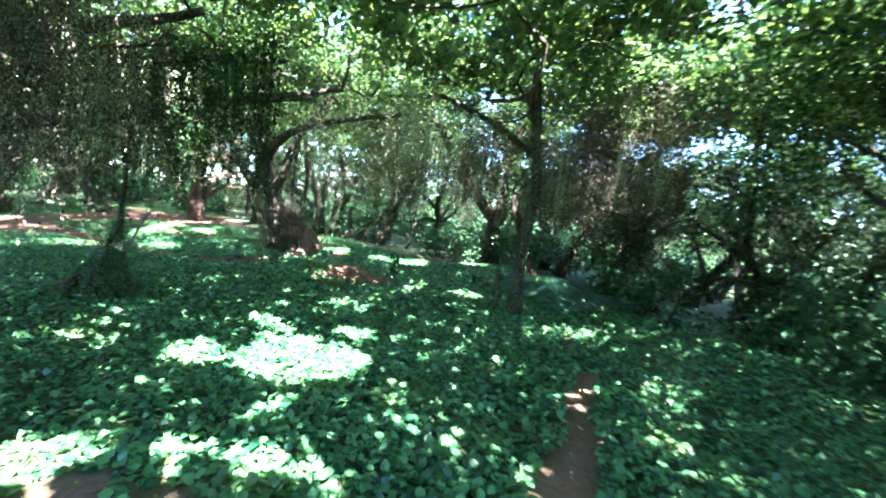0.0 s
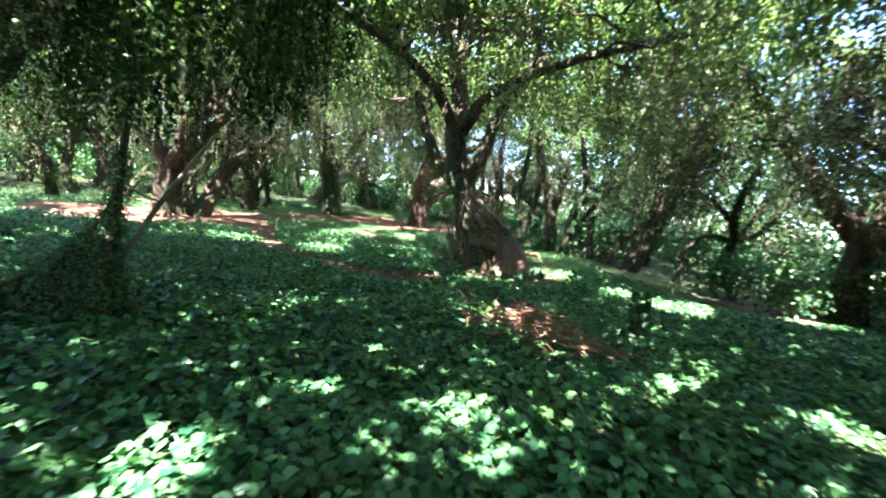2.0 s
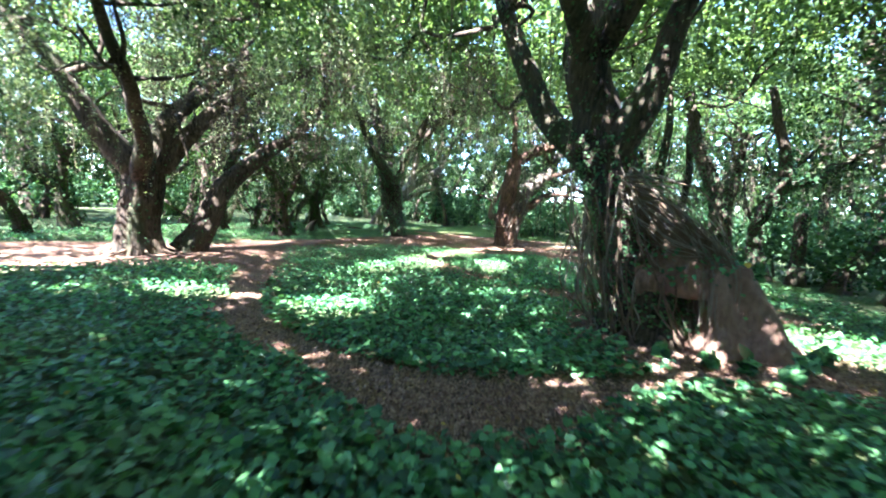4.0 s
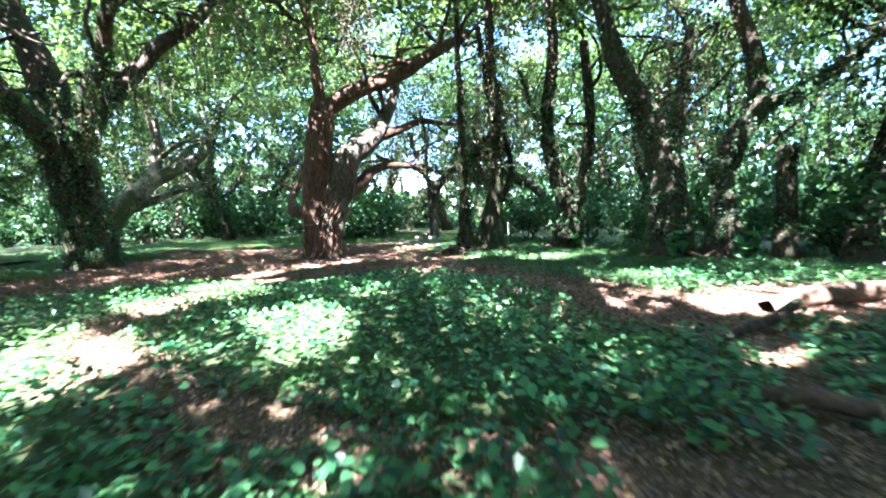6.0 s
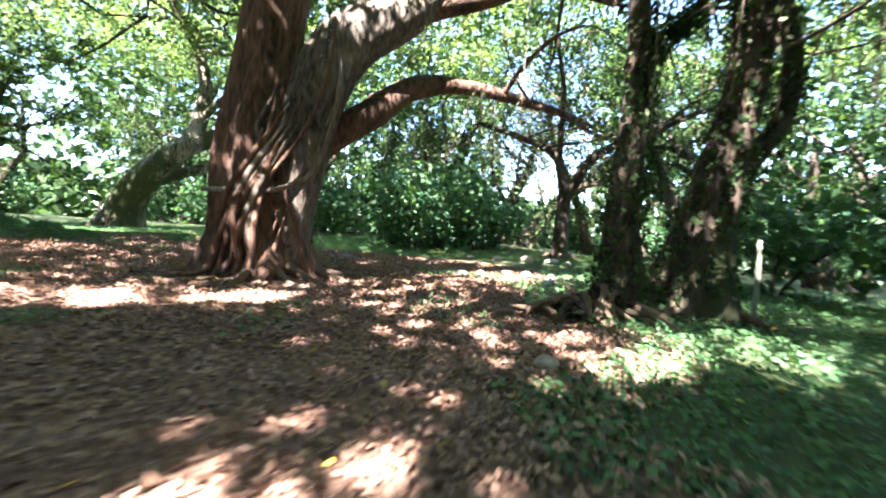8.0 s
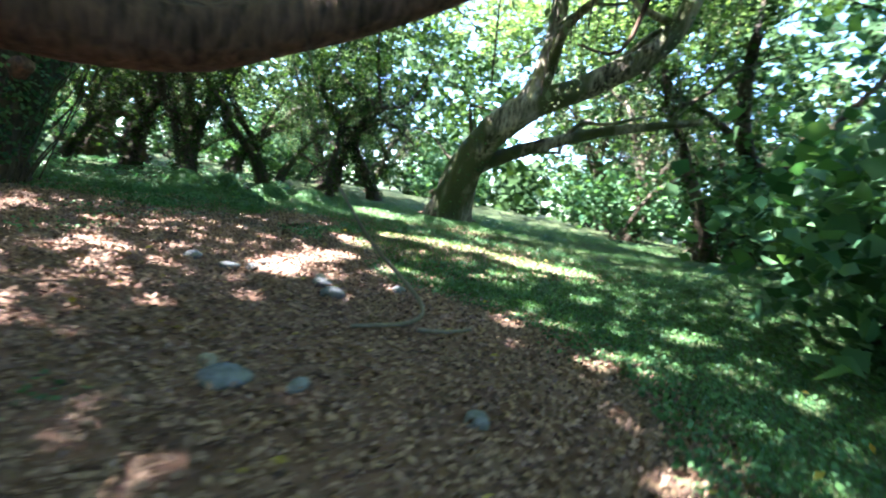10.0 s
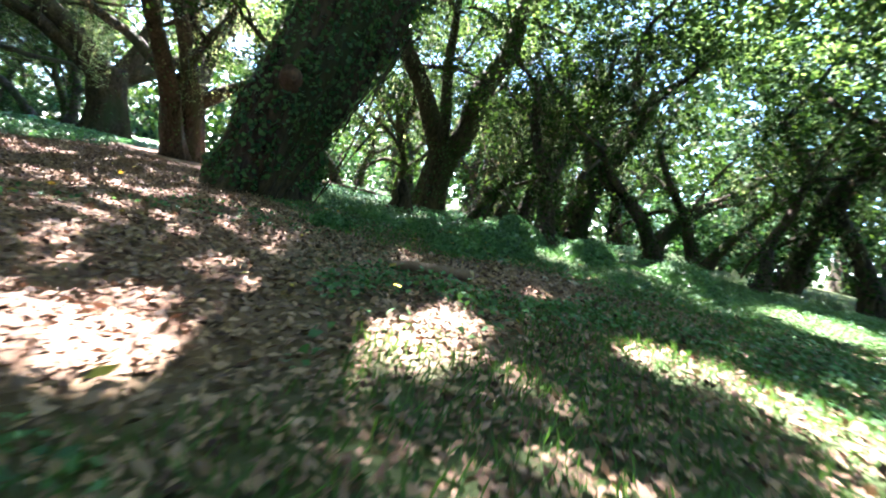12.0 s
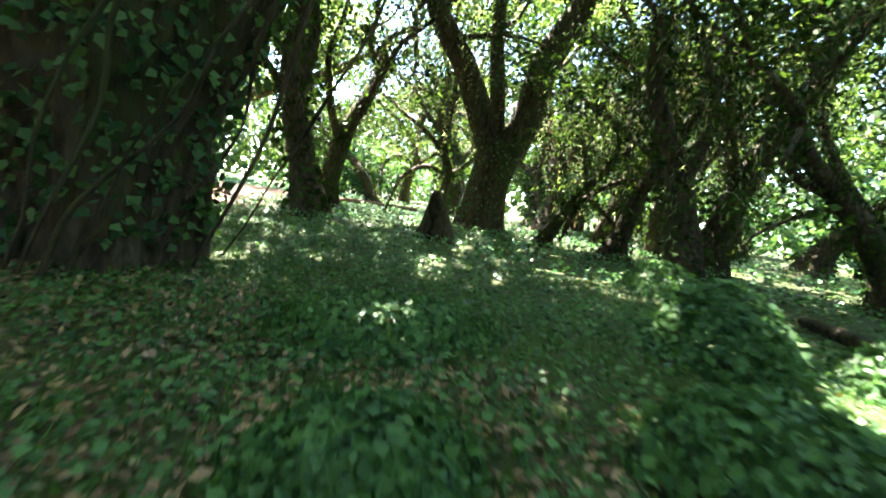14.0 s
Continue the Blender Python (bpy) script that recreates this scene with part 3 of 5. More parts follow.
def sawn_stub():
    """The sawn-off limb that stands before the banyan, joined to it by a stout arch and slung with roots."""
    o = np.array([3.55, 5.4, 0])
    local = lambda rows: [np.r_[np.array(q[:3]) - o, q[3]] for q in rows]
    stub = part("sawn_stub", tube(local([(4.52, 4.78, -0.2, 0.56), (4.49, 4.82, 0.25, 0.41), (4.41, 4.89, 0.7, 0.32), (4.36, 4.92, 1.1, 0.25)]), 22, 0.07, 131, 0.24, 0.05, 0.45), BARK_STUB, tree_a, "reddish sawn-off stub")
    part("arched_arm", tube(local([(3.3, 5.45, 0.95, 0.5), (3.7, 5.25, 1.0, 0.44), (4.05, 5.08, 0.98, 0.38), (4.4, 4.9, 0.95, 0.32)]), 16, 0.1, 133, 0.22), BARK_STUB, tree_a)
    part("cut_face", tube([(0.81, -0.48, 1.07, 0.2), (0.82, -0.49, 1.12, 0.18)], 14, 0.05, 134, 0.16), CUT, stub, "pale sawn wood")
    part("splinter", tube([(0.66, -0.4, 1.15, 0.08), (0.6, -0.37, 1.28, 0.06), (0.55, -0.35, 1.42, 0.015)], 6, 0.05, 135, 0.2), CUT, stub)
    part("root_ridge", tube(local([(2.8, 5.5, 2.5, 0.1), (3.25, 5.3, 1.95, 0.22), (3.75, 5.1, 1.48, 0.27), (4.15, 4.97, 1.18, 0.24), (4.4, 4.88, 0.95, 0.16)]), 14, 0.08, 136, 0.28, 0.1), ROOT, tree_a, "ridge of matted roots")
    r = rnd(140)
    for k in range(46):
        s = r.random()
        top = np.array([2.75 + 0.25 * r.random(), 5.3 + 0.2 * r.normal() * 0.5, 2.5 - 0.5 * r.random()])
        end = np.array([3.9 + 0.5 * r.random(), 4.85 + 0.1 * r.normal(), 1.18 + 0.05 * r.random()])
        mid = top * 0.55 + end * 0.45 + [0.2 * r.normal(), -0.22 - 0.2 * r.random(), 0.3 * r.normal()]
        part("slung_root", tube(local([(*top, 0.005), (*mid, 0.005 + 0.006 * s), (*end, 0.006), (*(end + [0.06 * r.normal(), -0.2, -0.5 - 0.5 * r.random()]), 0.008)]), 5, 0.1, 150 + k, 0.1, 3.0), HOSE if k % 3 else ROOT, tree_a)
    for k in range(26):
        a = r.uniform(2.4, 5.6)
        z1 = r.uniform(0.9, 2.4)
        lean = -0.33 * z1
        rr = 0.68 - 0.06 * z1 + 0.12 * r.random()
        x, y = lean + 0.05 + rr * math.cos(a), 0.13 * z1 + rr * math.sin(a)
        part("hanging_root", tube([(x, y, z1, 0.012), (x + 0.08 * r.normal(), y + 0.08 * r.normal(), z1 * 0.6, 0.013), (x + 0.12 * r.normal() + 0.1, y + 0.12 * r.normal(), z1 * 0.3, 0.011), (x + 0.2 * r.normal() + 0.15, y - 0.1 * r.random(), 0.02, 0.007)], 5, 0.1, 200 + k, 0.1, 3.0), HOSE if k % 2 else ROOT, tree_a)

    p, n = on_surface(tube(local([(4.5, 4.8, -0.2, 0.45), (4.48, 4.83, 0.3, 0.38), (4.4, 4.9, 0.75, 0.36), (4.34, 4.93, 1.15, 0.34)]), 12, 0.2, 131), 90, 160, 0.1, 1.2)
    q, m = on_surface(tube(local([(3.3, 5.45, 0.95, 0.53), (3.7, 5.25, 1.05, 0.48), (4.05, 5.08, 1.05, 0.42), (4.4, 4.9, 1.0, 0.36)]), 12, 0.2, 132), 220, 161, 0.9, 2.0)
    part("climbing_leaves", leaves(np.vstack([p, q]), np.vstack([n, m]) + [0, 0, 0.3], 0.07, 162, HEART, HEART_F, 0.6, 1.0), IVY, tree_a, "small climbing vine leaves", smooth=False, kind="stuff")
    leaf = part("yellow_leaf", leaves(np.array([[4.42, 4.6, 1.2]]), (-0.3, -0.8, 0.5), 0.13, 163, HEART, HEART_F, 0.0, 0.0), YELLOWED)
    tagged(leaf, "single large yellow leaf caught on a stub", "leaf")


sawn_stub()

# B: the two-stemmed tree with twined roots on the bare ground
BACK_LIMB = [(2.65, 19.5, 1.5, 0.24), (2.45, 20.7, 1.25, 0.24), (2.1, 22.1, 1.25, 0.22), (2.1, 22.8, 1.45, 0.18), (2.25, 23.6, 1.85, 0.14), (2.7, 24.5, 2.6, 0.1), (3.0, 25.4, 3.6, 0.06)]
tree_b = big_tree("twin_stemmed_tree", (2.65, 19.3), [(2.66, 19.28, -0.15, 0.5), (2.6, 19.28, 0.5, 0.44), (2.54, 19.27, 1.1, 0.41), (2.57, 19.27, 1.9, 0.41), (2.68, 19.28, 2.7, 0.4), (2.78, 19.29, 3.5, 0.38), (2.85, 19.3, 4.0, 0.36)],
    [[(2.84, 19.32, -0.05, 0.4), (2.9, 19.33, 0.6, 0.38), (3.0, 19.34, 1.4, 0.41), (3.16, 19.36, 2.1, 0.44), (3.55, 19.45, 2.72, 0.42), (4.2, 19.6, 3.2, 0.35), (4.6, 19.8, 3.8, 0.24), (5.0, 20.1, 4.6, 0.2), (5.6, 21, 6.2, 0.13)],
     [(3.05, 19.36, 1.35, 0.24), (3.5, 19.5, 1.75, 0.22), (3.85, 19.6, 1.98, 0.21), (4.2, 19.8, 2.3, 0.17), (4.9, 20.1, 2.5, 0.12), (6.1, 20.5, 2.45, 0.08), (7.0, 20.9, 2.3, 0.04)],
     [(4.25, 19.6, 3.2, 0.2), (5.0, 19.75, 3.48, 0.15), (5.8, 19.8, 3.78, 0.11), (6.9, 19.9, 3.77, 0.07), (8.0, 19.7, 4.2, 0.04)],
     [(2.85, 19.3, 3.8, 0.3), (3.6, 19.25, 4.35, 0.28), (4.7, 19.15, 4.8, 0.25), (5.8, 19.05, 5.45, 0.2), (7.0, 18.9, 6.1, 0.15)],
     [(2.82, 19.3, 3.7, 0.22), (2.7, 19.3, 4.9, 0.14), (2.7, 19.3, 5.8, 0.1), (2.2, 19.0, 7.0, 0.06)],
     BACK_LIMB],
    BARK_RED, "two-stemmed old tree with twined roots on bare soil", 201, 0.45, 0.09, 0, 1.0, 6, 18, 46, second=BARK_GREY)
wrapped_roots(tree_b, (2.65, 19.3), -0.1, 1.9, 0.5, 0.4, (0.04, 0.0), 20, 211, 0.03, BARK_RED)
wrapped_roots(tree_b, (2.65, 19.3), 1.0, 2.9, 0.42, 0.4, (0.55, 0.05), 12, 212, 0.025, BARK_GREY)

for k, (z, tilt, size) in enumerate(((0.42, 0.12, 0.5), (0.62, -0.10, 0.44), (0.9, 0.16, 0.4))):
    ring = [(-0.05 + size * math.cos(a), size * 0.9 * math.sin(a), z + tilt * math.sin(a + k) + 0.05 * math.sin(3 * a), 0.028) for a in np.linspace(2.4 + k, 7.6 + k, 12)]
    part("girdling_root", tube(ring, 6, 0.1, 230 + k, 0.1, 0.2), BARK_RED, tree_b)


r_b = rnd(240)
for k in range(16):
    u = r_b.random()
    top = np.array([0.05 + 0.4 * u, -0.42 + 0.05 * r_b.normal(), 1.15 + 0.5 * u + 0.1 * r_b.normal()])
    end = np.array([-0.5 + 0.5 * r_b.random(), -0.5 - 0.15 * r_b.random(), -0.02])
    mid = top * 0.45 + end * 0.55 + [0.04 * r_b.normal(), -0.1, 0.05 + 0.06 * r_b.normal()]
    part("sweeping_root", tube([(*top, 0.022), (*mid, 0.034), (*(end + [0.12, 0.05, 0.16]), 0.036), (*end, 0.03), (*(end + [-0.35 - 0.3 * r_b.random(), -0.15 * r_b.normal(), 0.01]), 0.012)], 6, 0.09, 250 + k, 0.12, 0.8), BARK_RED if k % 3 else BARK_GREY, tree_b)
part("looping_root", tube([(0.85, -0.38, 2.75, 0.022), (0.86, -0.42, 2.0, 0.024), (0.68, -0.45, 1.2, 0.026), (0.35, -0.5, 0.92, 0.028), (-0.1, -0.52, 0.87, 0.028), (-0.5, -0.4, 0.86, 0.024)], 7, 0.08, 271, 0.1, 0.3), BARK_GREY, tree_b)
part("looping_root", tube([(0.78, -0.36, 2.7, 0.018), (0.72, -0.4, 2.1, 0.018), (0.5, -0.42, 1.5, 0.02), (0.2, -0.5, 1.0, 0.022), (0.02, -0.5, 0.6, 0.022), (0.1, -0.5, 0.3, 0.02), (-0.25, -0.55, 0.08, 0.018)], 7, 0.08, 272, 0.1, 0.3), BARK_RED, tree_b)
for k in range(14):
    a, ln = 3.0 + 2.6 * r_b.random(), 0.8 + 1.1 * r_b.random()
    pts = [((0.55 + ln * q) * math.cos(a + 0.5 * q * r_b.normal()), (0.5 + ln * q) * math.sin(a + 0.3 * q), 0) for q in (0, 0.3, 0.6, 1.0)]
    part("surface_root", tube([(x, y, float(height(x + 2.65, y + 19.3)) + 0.03 - 0.02 * n, 0.026 - 0.005 * n) for n, (x, y, z) in enumerate(pts)], 6, 0.1, 280 + k, 0.1, 0.9), ROOT, tree_b)


# J: the broad root-clad tree, passed on both sides
tree_j = big_tree("strangler_fig", (-2.88, 20.43), [(-2.86, 20.41, -0.15, 0.6), (-2.92, 20.55, 0.6, 0.54), (-3.06, 20.78, 1.5, 0.54), (-3.24, 21.02, 2.4, 0.6), (-3.5, 21.35, 3.6, 0.52), (-4.0, 21.8, 5.5, 0.38), (-4.6, 22.2, 7.2, 0.25)],
    [[(-2.95, 20.7, 3.0, 0.34), (-2.2, 20.7, 4.2, 0.28), (-1.2, 20.75, 5.4, 0.22), (-0.2, 20.95, 6.4, 0.18), (0.7, 21.2, 7.8, 0.12)],
     [(-3.0, 20.6, 2.6, 0.3), (-3.7, 19.6, 3.8, 0.24), (-4.2, 18.4, 5.0, 0.18), (-4.6, 17.2, 6.4, 0.1)],
     [(-2.9, 20.5, 2.8, 0.26), (-2.2, 19.2, 3.9, 0.22), (-1.5, 18.0, 4.6, 0.16), (-0.9, 16.6, 5.7, 0.1)]],
    BARK, "massive strangler fig clad in roots and vines", 301, 0.16, 0.22, 12000, 4.5, 5, 0, 110, sides=44, ivy_mat=SHRUB, ivy_size=0.06)
wrapped_roots(tree_j, (-2.8, 20.3), -0.1, 3.0, 0.6, 0.54, (-0.5, 0.85), 14, 311, 0.014, BARK)

part("broken_knob", tube([(0.12, 0.3, 1.2, 0.16), (0.32, 0.52, 1.36, 0.12), (0.4, 0.6, 1.42, 0.09)], 9, 0.06, 321, 0.2), BARK_RED, tree_j, "broken reddish-brown limb stub")

# Q: a second spreading tree in the open ground beyond
big_tree("spreading_tree", (-9.9, 2.5), [(-9.9, 2.5, -0.2, 0.95), (-9.9, 2.5, 0.9, 0.8), (-9.85, 2.5, 2.0, 0.78), (-9.8, 2.5, 2.9, 0.85)],
    [[(-9.7, 2.45, 2.6, 0.5), (-8.4, 1.8, 4.2, 0.42), (-6.8, 1.0, 5.4, 0.34), (-4.5, -0.1, 6.6, 0.24), (-2.0, -1.3, 7.6, 0.12)],
     [(-9.6, 2.4, 2.3, 0.42), (-8.2, 1.7, 3.7, 0.34), (-6.8, 1.0, 4.4, 0.27), (-5.2, 0.3, 5.0, 0.18), (-4.0, -0.2, 5.5, 0.08)],
     [(-10.1, 2.6, 2.6, 0.5), (-10.9, 3.0, 4.6, 0.4), (-11.0, 3.0, 6.2, 0.32), (-10.0, 2.6, 7.6, 0.24), (-8.6, 2.0, 9.0, 0.14)],
     [(-10.2, 2.65, 2.6, 0.46), (-12.0, 3.5, 4.0, 0.34), (-13.4, 4.2, 5.6, 0.25), (-14.6, 4.8, 7.4, 0.14)]],
    BARK, "broad spreading tree with long crooked limbs", 441, 0.3, 0.14, 200, 3.0, 6, 6, 20)

# H: the squat spreading tree on bare soil
big_tree("spreading_tree", (-8.5, 10.4), [(-8.45, 10.35, -0.15, 0.55), (-8.5, 10.35, 0.8, 0.48), (-8.4, 10.4, 1.7, 0.5), (-8.35, 10.45, 2.4, 0.5)],
    [[(-8.5, 10.3, 2.1, 0.36), (-9.0, 9.9, 3.0, 0.34), (-9.4, 9.6, 3.85, 0.3), (-9.9, 9.2, 4.8, 0.22), (-11, 8.2, 6.2, 0.12)],
     [(-8.2, 10.5, 2.2, 0.4), (-7.95, 10.8, 3.6, 0.34), (-7.3, 11.3, 4.5, 0.27), (-6.3, 12.2, 6.0, 0.18)],
     [(-8.1, 10.7, 2.3, 0.34), (-7.0, 11.5, 4.1, 0.24), (-5.8, 12.5, 5.2, 0.2), (-4.3, 13.8, 6.2, 0.15), (-2.6, 15.3, 7.6, 0.08)],
     [(-8.6, 10.5, 1.9, 0.3), (-9.6, 11.4, 2.8, 0.24), (-11.0, 12.3, 3.6, 0.18), (-12.6, 13.2, 4.9, 0.1)],
     [(-8.3, 10.2, 2.0, 0.28), (-7.4, 9.0, 3.2, 0.22), (-6.6, 7.4, 4.2, 0.16), (-6.0, 5.6, 5.6, 0.09)]],
    BARK, "squat spreading tree with heavy crooked limbs", 401, 0.3, 0.14, 250, 3.0, 6, 8, 60)
big_tree("leaning_tree", (-7.6, 11.3), [(-7.6, 11.2, -0.15, 0.42), (-7.2, 11.5, 0.8, 0.36), (-6.8, 11.8, 1.9, 0.32), (-6.0, 12.4, 2.9, 0.25), (-4.8, 13.4, 4.2, 0.16), (-4.2, 13.9, 5.6, 0.1)],
    [[(-6.9, 11.7, 1.7, 0.2), (-7.0, 12.6, 3.0, 0.16), (-7.4, 13.5, 4.5, 0.1)]], BARK, "leaning tree clad in climbing vines", 421, 0.3, 0.12, 500, 4.0, 4, 0, 30)

# G: the vine-clad stub with its buttress, in the broad-leaved vine
ORANGE_LIMB = [(2.4, -1.2, 6.6, 0.09), (-1.1, -1.7, 5.4, 0.14), (-3.8, -2.1, 4.4, 0.19), (-5.1, -2.4, 3.95, 0.19), (-6.6, -2.6, 3.4, 0.18), (-9.0, -3.0, 3.0, 0.15), (-12, -3.2, 3.4, 0.1)]
tree_g = big_tree("vine_clad_trunk", (-4.05, -2.25), [(-4.2, -2.32, -0.15, 0.62), (-4.1, -2.28, 0.35, 0.48), (-3.95, -2.2, 0.85, 0.27), (-3.82, -2.1, 1.4, 0.1), (-3.76, -2.06, 2.3, 0.06), (-3.7, -2.0, 3.2, 0.06), (-3.5, -1.8, 4.6, 0.09), (-3.0, -1.2, 6.4, 0.1)],
    [ORANGE_LIMB, [(-3.7, -2.0, 3.4, 0.15), (-4.6, -1.2, 4.4, 0.13), (-5.8, -0.6, 5.0, 0.11), (-7.4, -0.2, 5.5, 0.07)], [(-3.6, -1.9, 4.2, 0.14), (-2.5, -2.4, 4.8, 0.12), (-1.0, -2.6, 5.3, 0.1), (0.8, -2.4, 5.8, 0.06)],
     [(-9.5, -2.9, 4.6, 0.1), (-6.2, -2.6, 4.7, 0.13), (-4.35, -2.3, 5.4, 0.15), (-2.1, -1.9, 6.2, 0.13), (0.4, -1.2, 7.0, 0.08)],
     [(-7.2, -1.0, 5.4, 0.05), (-6.0, -2.0, 5.2, 0.07), (-4.6, -3.2, 5.5, 0.06), (-3.2, -3.8, 5.9, 0.04)],
     [(-4.3, -2.35, 0.5, 0.16), (-4.75, -2.6, 0.25, 0.14), (-5.2, -2.9, -0.1, 0.1)]],
    BARK, "leaning trunk smothered in small-leaved vines", 501, 0.4, 0.12, 8000, 2.2, 3, 4, 90, ivy_mat=IVY_SMALL, ivy_size=0.045)
part("prop_stem", tube([(0.3, 0.2, 0.65, 0.04), (0.75, 0.5, 1.66, 0.035), (1.35, 0.9, 2.8, 0.02)], 6, 0.2, 511, 0.1, 0.3), HOSE, tree_g, "bare pale stem")
part("prop_stem", tube([(0.15, 0.1, 2.0, 0.02), (0.56, 0.38, 1.62, 0.018), (0.95, 0.65, 1.68, 0.016), (1.3, 0.85, 2.4, 0.012)], 5, 0.15, 512, 0, 0.2), HOSE, tree_g, "bare pale stem")

big_tree("slim_tree", (15.6, -10.8), [(15.55, -10.85, -0.4, 0.3), (15.65, -10.75, 0.6, 0.2), (15.9, -10.4, 1.8, 0.16), (16.0, -10.2, 3.4, 0.14), (15.8, -10.4, 5.6, 0.1)], [[(15.95, -10.3, 2.6, 0.09), (16.6, -9.8, 3.6, 0.06), (17.2, -9.0, 4.8, 0.03)]], BARK_GREY, "slim leaning tree with a bare pale foot", 531, 0.6, 0.1, 500, 5.0, 3, 0, 30, 14)

# K: the vine-clad pole-like trunk beside the way, and the forked tree behind
big_tree("vine_clad_trunk", (5.45, -7.5), [(5.42, -7.5, -0.15, 0.3), (5.43, -7.5, 0.5, 0.22), (5.44, -7.5, 1.3, 0.2), (5.5, -7.56, 2.7, 0.19), (5.54, -7.65, 3.9, 0.18), (5.45, -7.5, 5.3, 0.18), (5.3, -7.3, 7.2, 0.14)],
    [[(5.0, -7.15, -0.1, 0.16), (4.98, -7.1, 0.5, 0.1), (5.1, -7.0, 1.2, 0.06)], [(5.5, -7.6, 3.6, 0.12), (6.3, -7.0, 4.2, 0.1), (7.6, -6.6, 4.6, 0.07)], [(5.45, -7.5, 4.8, 0.13), (4.4, -6.6, 5.6, 0.1), (3.2, -5.6, 6.2, 0.07)]], BARK, "upright trunk hidden by hanging vines", 521, 0.5, 0.1, 3000, 6.0, 2, 0, 50)
big_tree("forked_tree", (16.3, 3.3), [(16.3, 3.3, -0.9, 0.66), (16.2, 3.4, 0.6, 0.58), (16.25, 3.4, 2.2, 0.62), (16.3, 3.35, 2.9, 0.62)],
    [[(16.1, 3.5, 2.6, 0.45), (15.1, 4.4, 4.2, 0.38), (13.9, 5.4, 6.2, 0.3), (12.9, 6.2, 8.2, 0.18)], [(16.5, 3.1, 2.7, 0.42), (17.2, 2.4, 3.9, 0.42), (18.7, 0.7, 4.6, 0.3), (20.8, -1.6, 5.2, 0.18)], [(16.4, 3.2, 2.9, 0.36), (16.7, 3.0, 5.6, 0.3), (17.0, 2.8, 8.5, 0.2)], [(17.6, 2.0, 4.1, 0.22), (19.0, 1.6, 5.6, 0.17), (20.2, 0.6, 7.4, 0.1)]],
    BARK, "dark forked tree with heavy limbs", 541, 0.3, 0.14, 300, 4.0, 5, 5, 70)

# C: the pale leaning tree on the grass
big_tree("pale_leaning_tree", (-5.1, 28.95), [(-5.15, 28.95, -0.15, 0.6), (-4.95, 28.9, 0.6, 0.5), (-4.45, 28.8, 1.4, 0.47), (-3.75, 28.85, 2.15, 0.45), (-3.05, 29.3, 2.85, 0.4)],
    [[(-3.2, 29.2, 2.7, 0.33), (-2.95, 29.4, 3.6, 0.29), (-2.85, 29.5, 4.7, 0.24), (-3.1, 29.3, 5.9, 0.18), (-3.7, 28.5, 7.3, 0.1)],
     [(-3.1, 29.25, 2.8, 0.35), (-2.2, 30.0, 3.4, 0.31), (-1.3, 30.8, 4.2, 0.27), (-0.7, 31.2, 5.6, 0.18), (0.3, 31.5, 7.1, 0.1)],
     [(-4.6, 28.85, 1.2, 0.24), (-3.4, 29.6, 1.9, 0.2), (-2.3, 30.7, 2.5, 0.15), (-0.7, 32.1, 3.0, 0.08)],
     [(-2.9, 29.45, 3.7, 0.14), (-2.0, 29.0, 4.3, 0.11), (-0.8, 28.6, 4.6, 0.06)]],
    BARK_PALE, "pale leaning tree with furrowed lichened bark", 601, 0.3, 0.16, 260, 2.0, 6, 5, 46)

# F: the dark forked tree beyond the fig
big_tree("forked_tree", (-10.8, 18.5), [(-10.8, 18.55, -0.15, 0.5), (-10.8, 18.6, 0.7, 0.42), (-10.83, 18.65, 1.4, 0.45), (-10.85, 18.7, 1.9, 0.48)],
    [[(-10.75, 18.55, 1.7, 0.36), (-10.35, 17.85, 3.4, 0.32), (-9.95, 17.15, 4.6, 0.28), (-9.6, 16.6, 6.4, 0.18)], [(-10.95, 18.9, 1.7, 0.4), (-11.1, 19.2, 3.0, 0.36), (-11.35, 19.6, 4.4, 0.34), (-11.6, 20.1, 6.6, 0.2)], [(-10.8, 18.6, 2.0, 0.22), (-10.65, 18.35, 4.4, 0.17), (-10.6, 18.3, 6.4, 0.1)]],
    BARK, "dark forked tree with vines on its limbs", 641, 0.35, 0.14, 1400, 7.0, 5, 5, 60)

